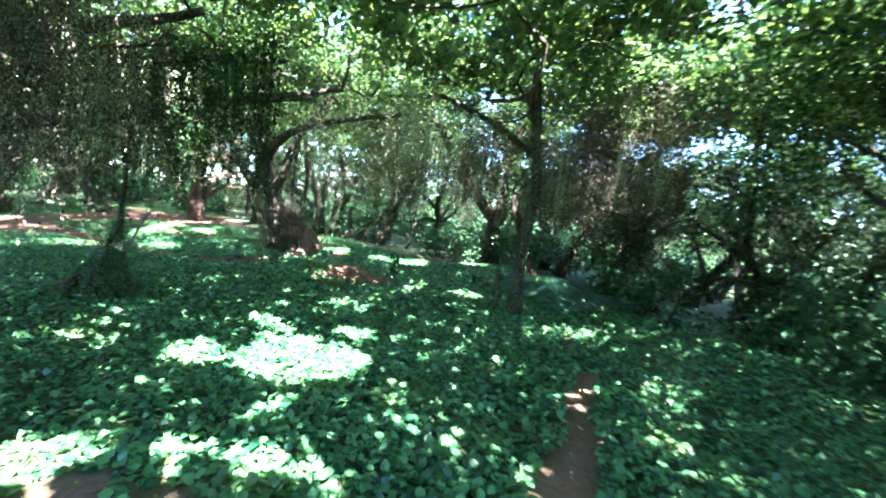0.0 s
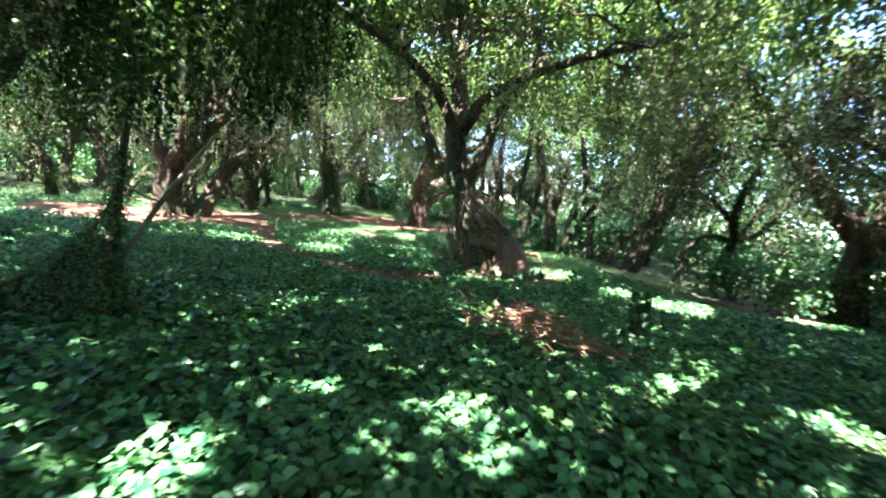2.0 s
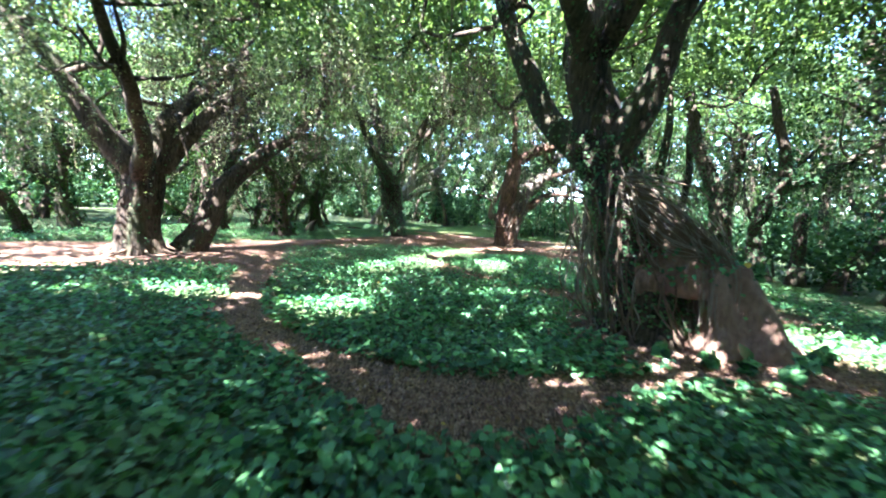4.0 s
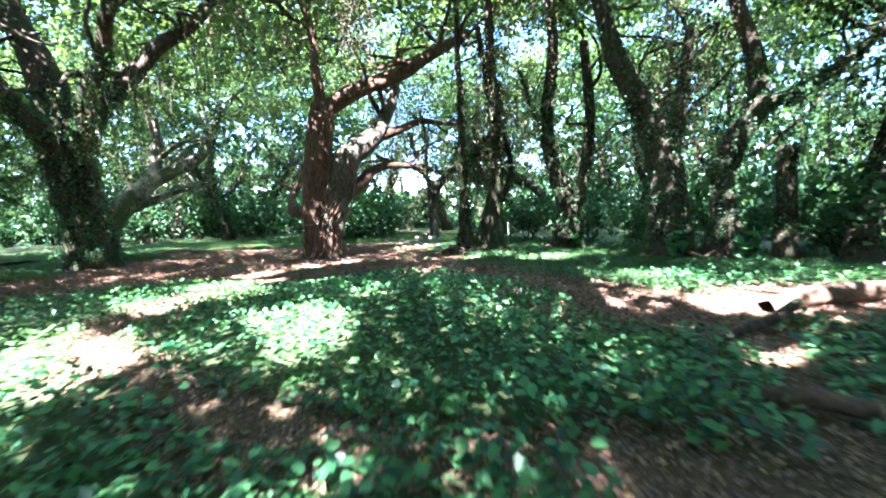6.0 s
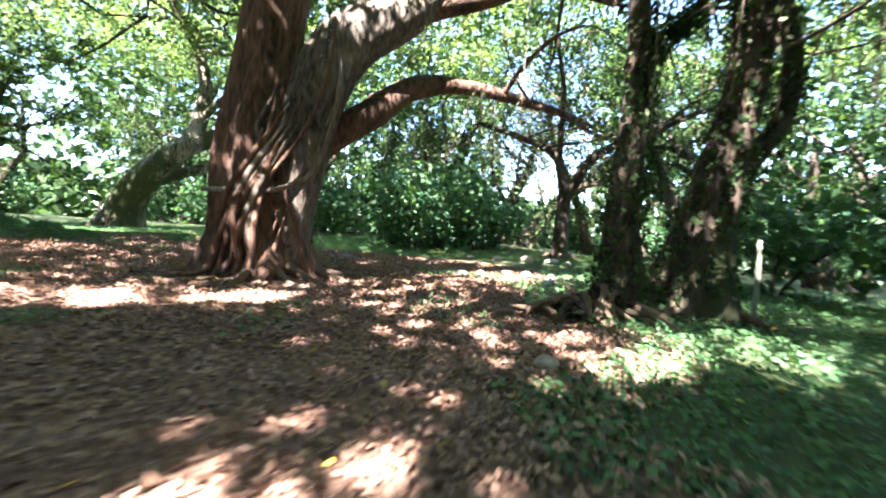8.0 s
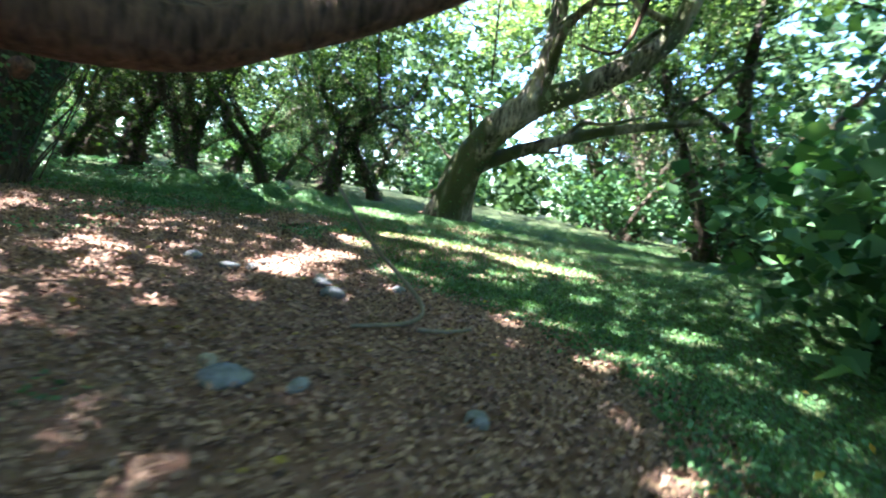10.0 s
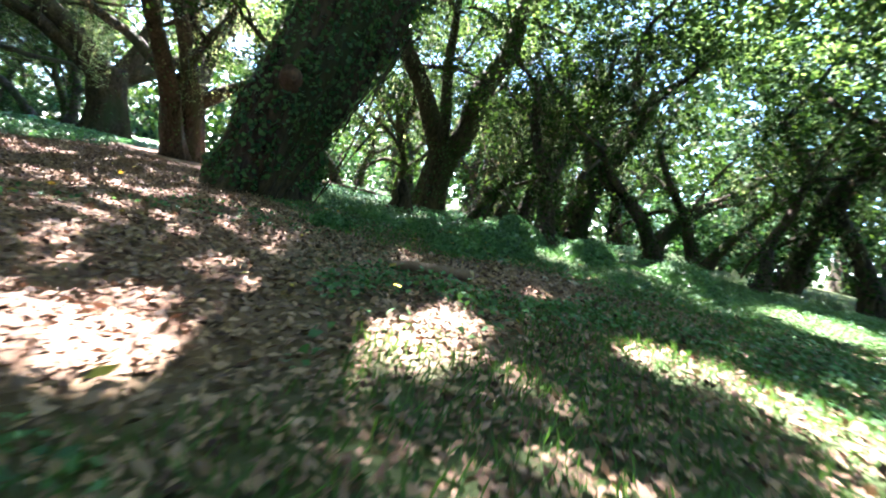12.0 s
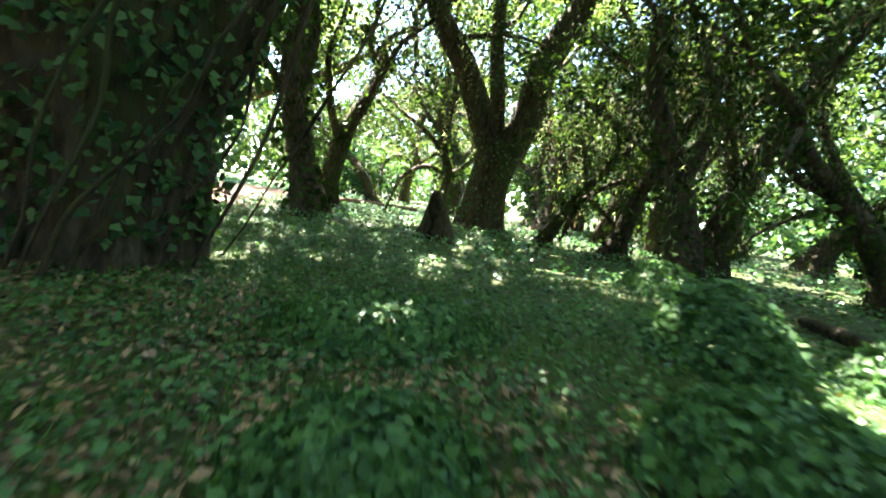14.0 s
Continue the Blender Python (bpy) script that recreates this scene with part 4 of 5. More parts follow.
# D: slim trunks at the path's edge
big_tree("slim_tree", (6.35, 18.0), [(6.36, 18.02, -0.15, 0.24), (6.3, 18.05, 0.5, 0.18), (6.28, 18.06, 1.3, 0.15), (6.3, 18.05, 2.4, 0.12), (6.27, 18.07, 3.9, 0.1), (6.3, 18.2, 7.0, 0.07)], [[(6.28, 18.06, 2.2, 0.06), (6.7, 18.2, 2.6, 0.05), (7.4, 18.3, 3.3, 0.03)]], BARK, "slim upright tree furred with small leaves", 661, 0.7, 0.1, 4200, 5.0, 3, 4, 0, 14, ivy_mat=CROWN_SHADED, ivy_size=0.05)
big_tree("leaning_tree", (7.1, 18.25), [(7.1, 18.25, -0.15, 0.36), (7.15, 18.22, 0.5, 0.27), (7.25, 18.15, 1.3, 0.22), (7.36, 18.1, 2.2, 0.2), (7.38, 18.08, 3.1, 0.2), (7.3, 18.14, 4.2, 0.18), (7.3, 18.3, 7.2, 0.12)], [[(7.36, 18.1, 3.3, 0.14), (6.9, 17.6, 4.2, 0.11), (6.2, 16.8, 5.4, 0.08)], [(7.25, 18.15, 1.1, 0.13), (7.55, 18.1, 1.5, 0.12), (7.78, 18.08, 1.95, 0.11), (7.76, 18.1, 2.6, 0.1), (7.55, 18.2, 3.5, 0.08), (7.6, 18.3, 4.6, 0.05)]], BARK, "leaning tree coated in vines with a bare limb", 671, 0.6, 0.14, 5200, 5.0, 4, 5, 50, 16, ivy_mat=CROWN_SHADED, ivy_size=0.05)
big_tree("double_trunk_tree", (9.15, 17.4), [(9.1, 17.3, -0.15, 0.36), (9.1, 17.15, 0.9, 0.3), (8.8, 17.4, 2.1, 0.24), (8.65, 17.6, 3.6, 0.21), (8.8, 17.4, 5.6, 0.18), (8.6, 17.6, 8, 0.12)], [[(9.2, 17.1, 0.8, 0.24), (9.35, 16.95, 1.7, 0.2), (9.5, 16.8, 3.5, 0.17), (9.4, 16.9, 5.4, 0.14)], [(8.7, 17.5, 2.9, 0.1), (8.0, 17.2, 3.6, 0.07), (7.4, 16.9, 4.5, 0.04)]], BARK, "double-trunked tree among vines", 681, 0.4, 0.12, 3600, 5.0, 4, 4, 40, 16)
big_tree("curved_tree", (9.7, 14.45), [(9.7, 14.43, -0.15, 0.5), (9.68, 14.45, 0.8, 0.42), (9.63, 14.5, 1.8, 0.4), (9.3, 14.9, 3.4, 0.31), (8.9, 15.35, 4.7, 0.27), (8.6, 15.6, 6.4, 0.2)], [[(9.65, 14.5, 1.9, 0.24), (9.9, 14.3, 3.0, 0.18), (10.0, 14.2, 4.8, 0.12)], [(9.5, 14.7, 2.6, 0.15), (10.2, 15.5, 3.2, 0.11), (11, 16.2, 4.2, 0.06)]], BARK, "thick curved trunk coated in vines", 691, 0.35, 0.12, 5000, 5.0, 4, 4, 60, 18)
big_tree("curved_tree", (10.5, 13.65), [(10.52, 13.68, -0.15, 0.4), (10.48, 13.72, 0.7, 0.3), (10.48, 13.74, 1.5, 0.27), (10.6, 13.6, 2.4, 0.26), (10.85, 13.3, 3.0, 0.23), (10.8, 13.4, 4.1, 0.2), (10.4, 13.8, 6.2, 0.13)], [[(10.8, 13.35, 2.9, 0.16), (11.6, 12.6, 3.4, 0.12), (12.6, 11.8, 4.4, 0.07)]], BARK, "crooked vine-coated tree with leafy foot", 701, 0.4, 0.12, 3600, 4.0, 4, 4, 40, 16)
big_tree("dark_stump", (11.4, 13.0), [(11.4, 13.0, -0.2, 0.26), (11.38, 13.0, 0.9, 0.22), (11.35, 13.02, 1.9, 0.2), (11.34, 13.02, 2.15, 0.16)], [[(11.38, 13.0, 1.6, 0.06), (11.5, 12.9, 2.0, 0.05), (11.6, 12.85, 2.3, 0.03)]], BARK, "dark broken trunk among the vines", 711, 0.3, 0.12, 900, 2.2, 0, 0, 0, 14)
# L: the small forked tree before the opening
big_tree("forked_small_tree", (8.3, 25.8), [(8.3, 25.8, -0.5, 0.28), (8.28, 25.8, 0.6, 0.22), (8.3, 25.8, 1.7, 0.22)], [[(8.28, 25.8, 1.6, 0.18), (8.1, 25.9, 2.6, 0.15), (7.4, 26.2, 3.1, 0.12), (6.0, 26.6, 3.6, 0.07)], [(8.35, 25.8, 1.6, 0.17), (8.9, 25.5, 2.7, 0.14), (10.1, 25.1, 3.3, 0.11), (11.5, 24.7, 4.0, 0.06)], [(8.1, 25.9, 2.7, 0.1), (8.0, 25.6, 4.2, 0.08), (7.6, 25.2, 5.6, 0.04)]], BARK, "small forked tree beside the opening", 721, 0.3, 0.1, 60, 1.5, 6, 4, 0, 14)


# ---- thickets of lesser trees: a few kinds, each built once and copied ----
def lesser_tree(seed, clumps, each, size, strands):
    """A crooked, vine-coated woodland tree about nine metres high."""
    r = rnd(seed)
    base = thing("woodland_tree", (0, 0, -60), "crooked woodland tree coated in vines", "tree", "woodland trees")
    p, d, rows = np.array([0, 0, -0.3]), np.array([0, 0, 1.0]), []
    rad = r.uniform(0.17, 0.3)
    for k in range(6):
        rows.append([*p, rad * (1.25 if k == 0 else 1 - 0.11 * k)])
        d = d + r.normal(size=3) * [0.25, 0.25, 0.05]
        d /= np.linalg.norm(d)
        p = p + d * r.uniform(0.9, 1.4)
    t = tube(rows, 10, 0.3, seed, 0.12, 0.1, 0.4)
    part("trunk", t, BARK, base)
    solids, tips = [t], []
    for k in range(4):
        b = np.array(rows[r.integers(2, 6)])
        d = np.array([*r.normal(size=2), r.uniform(0.4, 1.1)])
        d /= np.linalg.norm(d)
        q, lr = b[:3], [[*b[:3], b[3] * 0.6]]
        for s in range(4):
            d = d + r.normal(size=3) * 0.3
            d /= np.linalg.norm(d)
            q = q + d * r.uniform(0.7, 1.2)
            lr.append([*q, b[3] * (0.48 - 0.1 * s)])
        v = tube(lr, 7, 0.3, seed + k, 0.08, 0.15)
        part("limb", v, BARK, base)
        solids.append(v)
        tips += [np.array(x[:3]) for x in lr[2:]]
    pp, nn = zip(*[on_surface(s, int(13 * clumps) if k == 0 else 100, seed + k, 0.0, 9) for k, s in enumerate(solids)])
    pp, nn = np.concatenate(pp), np.concatenate(nn)
    part("climbing_leaves", leaves(pp + nn * r.uniform(0, 0.2, (len(pp), 1)), nn * 0.8 + [0, 0, 0.3], 0.12, seed + 9, KITE, KITE_F, 0.7, 1.0), CROWN_SHADED, base, smooth=False, kind="stuff")
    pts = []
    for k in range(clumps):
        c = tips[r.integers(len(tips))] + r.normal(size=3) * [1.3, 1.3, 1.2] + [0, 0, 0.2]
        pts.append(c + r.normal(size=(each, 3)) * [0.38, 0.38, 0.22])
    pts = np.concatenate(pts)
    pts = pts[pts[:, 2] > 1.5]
    part("crown", leaves(pts, (0, 0, 1), size, seed + 10, tilt=0.9, droop=0.5), CROWN_SHADED, base, "dense green foliage", smooth=False, kind="stuff")
    st = []
    for k in range(strands):
        c = tips[r.integers(len(tips))] + r.normal(size=3) * [0.6, 0.6, 0.2]
        ln = r.gamma(3, 0.5)
        m = int(ln * 14)
        s = r.random(m)[:, None]
        st.append(c + s * [0, 0, -ln] + r.normal(size=(m, 3)) * [0.1, 0.1, 0.02])
    for k, (mat, name, label) in enumerate(((HANG, "trailing_vines", "trailing vines in a sunlit pale tone"), (MOSS, "rootlet_fringe", "dry grey hanging rootlets"))):
        own = np.concatenate(st[k::2])
        part(name, leaves(own[own[:, 2] > 0.7], (0, 0, 0.1), 0.16, seed + 11 + k, STRAND, tilt=1.0, droop=5.0), mat, base, label, smooth=False, kind="stuff")
    return base


KINDS = [lesser_tree(1000 + 37 * k, *((36, 115, 0.13, 80) if k < 4 else (30, 50, 0.25, 20))) for k in range(7)]   # four near kinds, three far ones
WAY = smooth_line([(*row[1], 0) for row in PATH], 0.5)[:, :2]


def plant(kind, x, y, size, turn):
    copy_thing(KINDS[kind], pose(x, y, float(height(x, y)), 0, 0, turn) @ Matrix.Scale(size, 4))


SPOTS_A = ((-16.5, 17.4), (-13.8, 20.5), (-6.9, 17.3), (12.3, 25.9), (15.2, 24.7), (14.0, 19.5), (15.6, 14.5), (12.0, 10.2), (19.4, 13.3), (17.0, -10.4), (13.5, -6.2), (20.0, -4.0), (11.7, 11.8), (21.5, 3.0), (14.2, -1.5), (12.0, -16.5), (9.5, -18.5), (13.5, -12.0), (16.5, -15.0), (12.5, -8.8), (18.0, -8.0), (15.5, -6.0), (19.5, -12.0), (22, -8), (-10.5, -2.5), (-12.5, -6.0), (5.2, 35), (9.0, 33.5), (7.0, 37), (-15, 15.5), (-17.5, 13), (-19, 18), (-14.5, 18.5), (-17, 21), (9.5, 38), (12.5, 34), (6.5, 44), (3.5, 40), (10, 46), (4.8, -17.5), (-5, 36.5), (-1.5, 38), (1, 36), (-3.5, 41), (3, 43), (-8, 39.5), (-0.5, 33.5), (-6.5, 44), (-9.6, 14.6))
SPOTS_B = ((-9.9, 20.3), (-9.2, 21.7), (-13.8, 24.7), (-14.6, 26.1), (-7.2, 23.05), (-10.6, 23.0), (-12.4, 22.0), (-7.4, 17.2), (-8.9, 24.95), (-12.5, 26.1), (-11.0, 27.5), (-9.5, 28.8), (-13, 16.0), (-15.5, 20.0), (-14.0, 12.5), (-8.0, 26.6), (-16, 29), (-13, 30), (-2.5, 36.5))
spot_rng = rnd(77)
for x, y in SPOTS_A:
    plant(int(spot_rng.integers(4)), x, y, spot_rng.uniform(0.8, 1.25), spot_rng.uniform(0, 360))
for x, y in SPOTS_B:
    plant(int(spot_rng.integers(4)), x, y, spot_rng.uniform(0.5, 0.8), spot_rng.uniform(0, 360))
SPOTS_C = ((20, -3), (23, 2), (25, -7), (19.5, 1.5), (24, -12), (27, -2), (18, -14), (22, -17), (-20, 12), (-22, 16), (-21, 8), (-24, 20), (-18, 23.5), (16.5, 9.5))   # tall ones behind
for x, y in SPOTS_C:
    plant(int(spot_rng.integers(4)), x, y, spot_rng.uniform(1.1, 1.3), spot_rng.uniform(0, 360))
stood = [np.array(s) for s in SPOTS_A + SPOTS_B + SPOTS_C]
for k in range(2200):
    q = np.array([spot_rng.uniform(-48, 52), spot_rng.uniform(-46, 66)])
    gap = np.hypot(*(WAY - q).T).min()
    if gap < (8.5 if (q[0] > 9 and q[1] < 9) or (q[0] < -11 and q[1] < 7) else 14) or (6 < q[0] < 15 and 26 < q[1] < 60) or (-3 < q[0] < 6 and 22 < q[1] < 36):
        continue
    if capsule(q[0], q[1], ((-9, 9), (-26, -18)), 4.5) > 0 or capsule(q[0], q[1], ((-5, 31.5), (-32, 54)), 1.3) > 0:
        continue
    if min(math.hypot(t.location.x - q[0], t.location.y - q[1]) for t in LARGE) < 3.5 or (8 < q[0] < 16 and -2 < q[1] < 8):
        continue
    if min(np.hypot(*(s - q)) for s in stood) < (2.6 if gap < 26 else 3.8) or len(stood) > 230:
        continue
    stood.append(q)
    plant(int(spot_rng.integers(4)) if gap < 15 else 4 + int(spot_rng.integers(3)), q[0], q[1], spot_rng.uniform(0.85, 1.15 if q[1] < 8 else 1.4), spot_rng.uniform(0, 360))
tall_rng = rnd(79)
for x, y in ((16.5, -5.0), (18.5, -3.5), (21.0, -5.0), (15.8, -2.0), (18.0, -6.5), (13.8, -7.6)):
    plant(int(tall_rng.integers(4)), x, y, tall_rng.uniform(1.1, 1.25), tall_rng.uniform(0, 360))
for k in KINDS:
    for o in (*k.children_recursive, k):
        bpy.data.objects.remove(o)


# ---- shrubs and thickets ----
def shrub(seed, label, name="shrub", wide=1.0, tall=1.0, count=900, size=0.12, mat=None):
    r = rnd(seed)
    base = thing(name, (0, 0, -60), label, "bush", "shrubs")
    pts = []
    for k in range(12):
        a, reach = r.uniform(0, 6.28), r.uniform(0.2, 0.8) * wide
        top = np.array([reach * math.cos(a), reach * math.sin(a), r.uniform(0.45, 1.0) * tall])
        if k < 3:
            part("stem", tube([(0.05 * math.cos(a), 0.05 * math.sin(a), -0.1, 0.035), (*top * [0.5, 0.5, 0.6], 0.025), (*top, 0.008)], 5, 0.2, seed + k, 0, 0.3), BARK, base)
        pts.append(top * [1, 1, 0.85] + r.normal(size=(count // 12, 3)) * [0.26 * wide, 0.26 * wide, 0.22 * tall])
    pts = np.concatenate(pts)
    pts[:, 2] = np.abs(pts[:, 2])
    part("foliage", leaves(pts, (0, 0, 0.8), size, seed + 3, KITE, KITE_F, 0.8, 0.6), mat or CROWN_SHADED, base, smooth=False, kind="stuff")
    return base


BUSHES = [shrub(2000 + k, "dense green understorey bush", "shrub", 1.3, 1.7, 1000, 0.17, SHRUB) for k in range(3)]
bush_rng = rnd(88)
for k in range(280):
    q = np.array([bush_rng.uniform(-34, 40), bush_rng.uniform(-30, 50)])
    gap = np.hypot(*(WAY - q).T).min()
    if gap < (9 if q[0] > 8 and q[1] < 10 else 13) or (-6 < q[0] < 6 and 22 < q[1] < 34) or (-20 < q[0] < -4 and 4 < q[1] < 24) or capsule(q[0], q[1], ((-9, 9), (-26, -18)), 4.5) > 0 or capsule(q[0], q[1], ((-5, 31.5), (-32, 54)), 1.3) > 0:
        continue
    copy_thing(BUSHES[k % 3], pose(q[0], q[1], float(height(*q)), 0, 0, bush_rng.uniform(0, 360)) @ Matrix.Scale(bush_rng.uniform(0.7, 1.7), 4))
for x, y, s in ((4.3, 26.6, 1.0), (5.3, 27.4, 1.15), (6.3, 28.0, 1.1), (3.6, 28.0, 1.2), (7.2, 28.8, 0.8), (5.0, 29.5, 1.3), (9.8, 20.5, 0.9), (11.0, 18.6, 1.0), (10.2, 15.8, 0.7), (12.2, 15.0, 1.1), (12.6, 12.6, 1.0), (3.6, 31, 1.4), (1.2, 34, 1.3), (-1.5, 36, 1.5), (6.3, 31.5, 1.5)):
    copy_thing(BUSHES[int(10 * x) % 3], pose(x, y, float(height(x, y)), 0, 0, 50 * x) @ Matrix.Scale(s, 4))
for k in BUSHES:
    for o in (*k.children_recursive, k):
        bpy.data.objects.remove(o)


# ---- the closed canopy of the large trees: leafy sprays on crooked branches ----
def canopy():
    r = rnd(3001)
    nodes = np.array(LIMB_NODES)
    sprays, leaf = [], []
    gx, gy = np.meshgrid(np.arange(-24, 28, 0.8), np.arange(-30, 44, 0.8))
    for layer, (z0, z1, low, share) in enumerate(((3.9, 5.4, 0.25, 0.7), (5.4, 6.8, 0.1, 0.9), (6.6, 8.4, -0.5, 0.95), (8.6, 10.6, -1.1, 0.97))):
        p = np.stack([gx.ravel(), gy.ravel(), np.zeros(gx.size)], -1) + r.uniform(-0.5, 0.5, (gx.size, 3)) * [1, 1, 0]
        p[:, 2] = r.uniform(z0, z1, gx.size)
        keep = (wave(p[:, 0], p[:, 1], 60 + layer, 1.3) > low) & (r.random(gx.size) < share)
        keep &= ~((p[:, 0] > 4.5) & (p[:, 0] < 16) & (p[:, 1] > 23.5) & (r.random(gx.size) < (0.6 if layer < 2 else 0.3)))
        keep &= np.min([np.hypot(p[:, 0] - wx, p[:, 1] - wy + 2) for wx, wy in WAY[::3]], 0) < (25 if layer == 3 else 15)
        keep &= capsule(p[:, 0], p[:, 1], ((-19, -8), (-28, -22)) if layer == 3 else ((-13, 1), (-26, -18)), 5.0) < 0
        gap = np.min([np.hypot(p[:, 0] - wx, p[:, 1] - wy + 3) for wx, wy in WAY[::3]], 0)
        if layer >= 2:
            keep &= (gap < np.where(p[:, 1] < 4, np.where(p[:, 0] > 4, 23, 17), 11.5 if layer == 3 else 7)) | (wave(p[:, 0], p[:, 1], 75 + layer, 1.5) > (-0.6 if layer == 3 else -0.6))
        if layer == 0:
            keep &= (p[:, 0] < -9) | ((p[:, 0] < -4) & (p[:, 1] > 16) & (wave(p[:, 0], p[:, 1], 67, 1.0) > -0.2))
        if layer == 1:
            p[:, 2] += np.where(p[:, 1] < 6, 0.7, 0)
            keep &= (p[:, 1] > 5) | (p[:, 0] < -9) | (p[:, 0] > 10)
        sprays.append(p[keep])
        leaf += [layer] * int(keep.sum())
    # extra sprays, added across the sun's ray only to shade the SHADED spots
    for cx, cy, rx, ry in SHADED:
        n = int(14 * rx * ry) + 5
        u, a, z = r.random(n) ** 0.5, r.uniform(0, 6.283, n), r.uniform(8.8, 10.4, n)
        sprays.append(np.stack([cx + rx * u * np.cos(a) + z / TO_SUN.z * TO_SUN.x, cy + ry * u * np.sin(a) + z / TO_SUN.z * TO_SUN.y, z], -1))
        leaf += [3] * n
    sprays, leaf = np.concatenate(sprays), np.array(leaf)
    # branches grow from the nearest wood outwards
    bones = sprays[r.random(len(sprays)) < 0.13]
    bones = bones[np.argsort([np.linalg.norm(nodes[:, :3] - s, axis=1).min() for s in bones])]
    wood, owner, depth = list(nodes[:, :3]), list(nodes[:, 3].astype(int)), [0] * len(nodes)
    cloud = np.zeros((len(wood) + len(bones), 3))
    cloud[: len(wood)] = wood
    for s in bones:
        n = len(owner)
        d = np.linalg.norm((cloud[:n] - s) * [1, 1, 1.3], axis=1)
        k = int(np.argmin(d))
        if depth[k] < 7:
            a, tree = cloud[k], LARGE[owner[k]]
            foot = np.array(tree.location)
            mid = (a + s) / 2 + r.normal(size=3) * 0.16 * d[k]
            thick = 0.055 * 0.78 ** depth[k] + 0.008
            part("branch", tube([(*(a - foot), thick), (*(mid - foot), thick * 0.8), (*(s - foot), thick * 0.55)], 5, 0.22, n, 0, 0.6), BARK, tree)
        cloud[n] = s
        owner.append(owner[k])
        depth.append(min(depth[k] + 1, 6))
    near = np.array([owner[int(np.argmin(np.linalg.norm(cloud - s, axis=1)))] for s in sprays])
    away = np.min([np.hypot(sprays[:, 0] - wx, sprays[:, 1] - wy + 3) for wx, wy in WAY[::3]], 0)
    kind = np.where(leaf < 3, 0, np.where(sprays[:, 1] < -0.5, 3, np.where(away > 11.5, 2, 1)))   # low sprays, roof, far roof, the dense southern roof
    for k, tree in enumerate(LARGE):
        foot = np.array(tree.location)
        for zone, n, size, spread in ((0, 92, 0.11, [0.26, 0.26, 0.12]), (1, 108, 0.22, [0.5, 0.5, 0.35]), (2, 100, 0.2, [0.42, 0.42, 0.25]), (3, 108, 0.285, [0.5, 0.5, 0.35])):
            own, high = sprays[(near == k) & (kind == zone)], zone > 0
            if len(own) < 3:
                continue
            if zone in (0, 2):
                own = own[wave(own[:, 0] + 0.7 * own[:, 2], own[:, 1] - 0.5 * own[:, 2], 3050, 0.4) > -0.15]
            if not high:
                own = own[(own[:, 1] > 5) | (r.random(len(own)) < 0.55)]
            at = (own[:, None, :] + r.normal(size=(len(own), n, 3)) * spread).reshape(-1, 3)
            at = at[~sunlit(at)]
            part("crown_top" if high else "crown", leaves(at - foot, (0, 0, 1), size, 3100 + k, KITE, KITE_F, tilt=0.75, droop=0.3), CROWN, tree, "dark green canopy foliage", smooth=False, kind="stuff")
    # curtains of trailing vines under the canopy, in separate bunches
    bunches = [(3.5, -4.5, 7, 4.2), (1.0, -2.5, 6.8, 4.0), (6.5, -5, 7.2, 4.4), (-1.5, -2.0, 6.4, 4.2), (8.5, -8, 7.2, 4.2), (5, 2, 7, 4.2), (3, 1.5, 6.8, 4.2), (6.4, -0.3, 8.6, 5.2), (2.6, -0.4, 7.3, 5.1), (4.5, -3, 7.6, 5.2), (0, 0.5, 7, 4.6), (-2, 1, 6.6, 4.2), (8, 2, 8, 5), (11, -1, 8, 5), (1, 3, 6.6, 4.5), (-6, 1, 6.6, 3.6), (-7.5, -1, 6, 3.2), (-5.5, 4, 6, 3.5), (-9.5, 2.5, 6.5, 3.2), (10, -6.5, 8, 4.5), (13, -4.5, 8, 4), (7, -9.5, 7.5, 4.5), (9.5, -11, 7.5, 4), (12, -9, 8, 3.5),
               (-3, 12, 6.5, 4), (-1.5, 10.5, 6.2, 4.2), (-5, 13, 6, 3.5), (-2.2, 14.5, 6, 4), (0.8, 15, 6.5, 4.3), (2, 16.5, 6.5, 4.6), (-4, 9, 6, 3.8), (6.5, 15.5, 6, 3.8), (7.2, 17.4, 5.8, 3.4), (5.5, 12, 6.5, 4.4), (8.5, 13, 6, 3.6), (3.5, 17.5, 6.2, 4.6), (1.4, 19.0, 6.0, 3.4)]
    for k in range(190):
        q = (r.uniform(-16, 18), r.uniform(-14, 16)) if k < 34 else (r.uniform(-8, 16), r.uniform(-12, 5)) if k < 130 else (r.uniform(3, 15), r.uniform(-9, 4))
        if np.hypot(*(WAY - q).T).min() > 5:
            top = r.uniform(5.5, 8)
            bunches.append((*q, top, top - r.uniform(1.5, 3.2)))
    style = [2 if k % 3 else 1 for k in range(len(bunches))]
    for k in range(90):
        q = (r.uniform(-7, -0.6), r.uniform(-4.8, 2.5)) if k < 40 else (r.uniform(-9, 3), r.uniform(6, 13))
        if np.hypot(*(WAY - q).T).min() > 1.7:
            bunches.append((*q, r.uniform(5.2, 7.0), r.uniform(3.2, 5.6)))
            style.append(3 if k < 40 and k % 3 else 1 + k % 2)
    tufts = {}
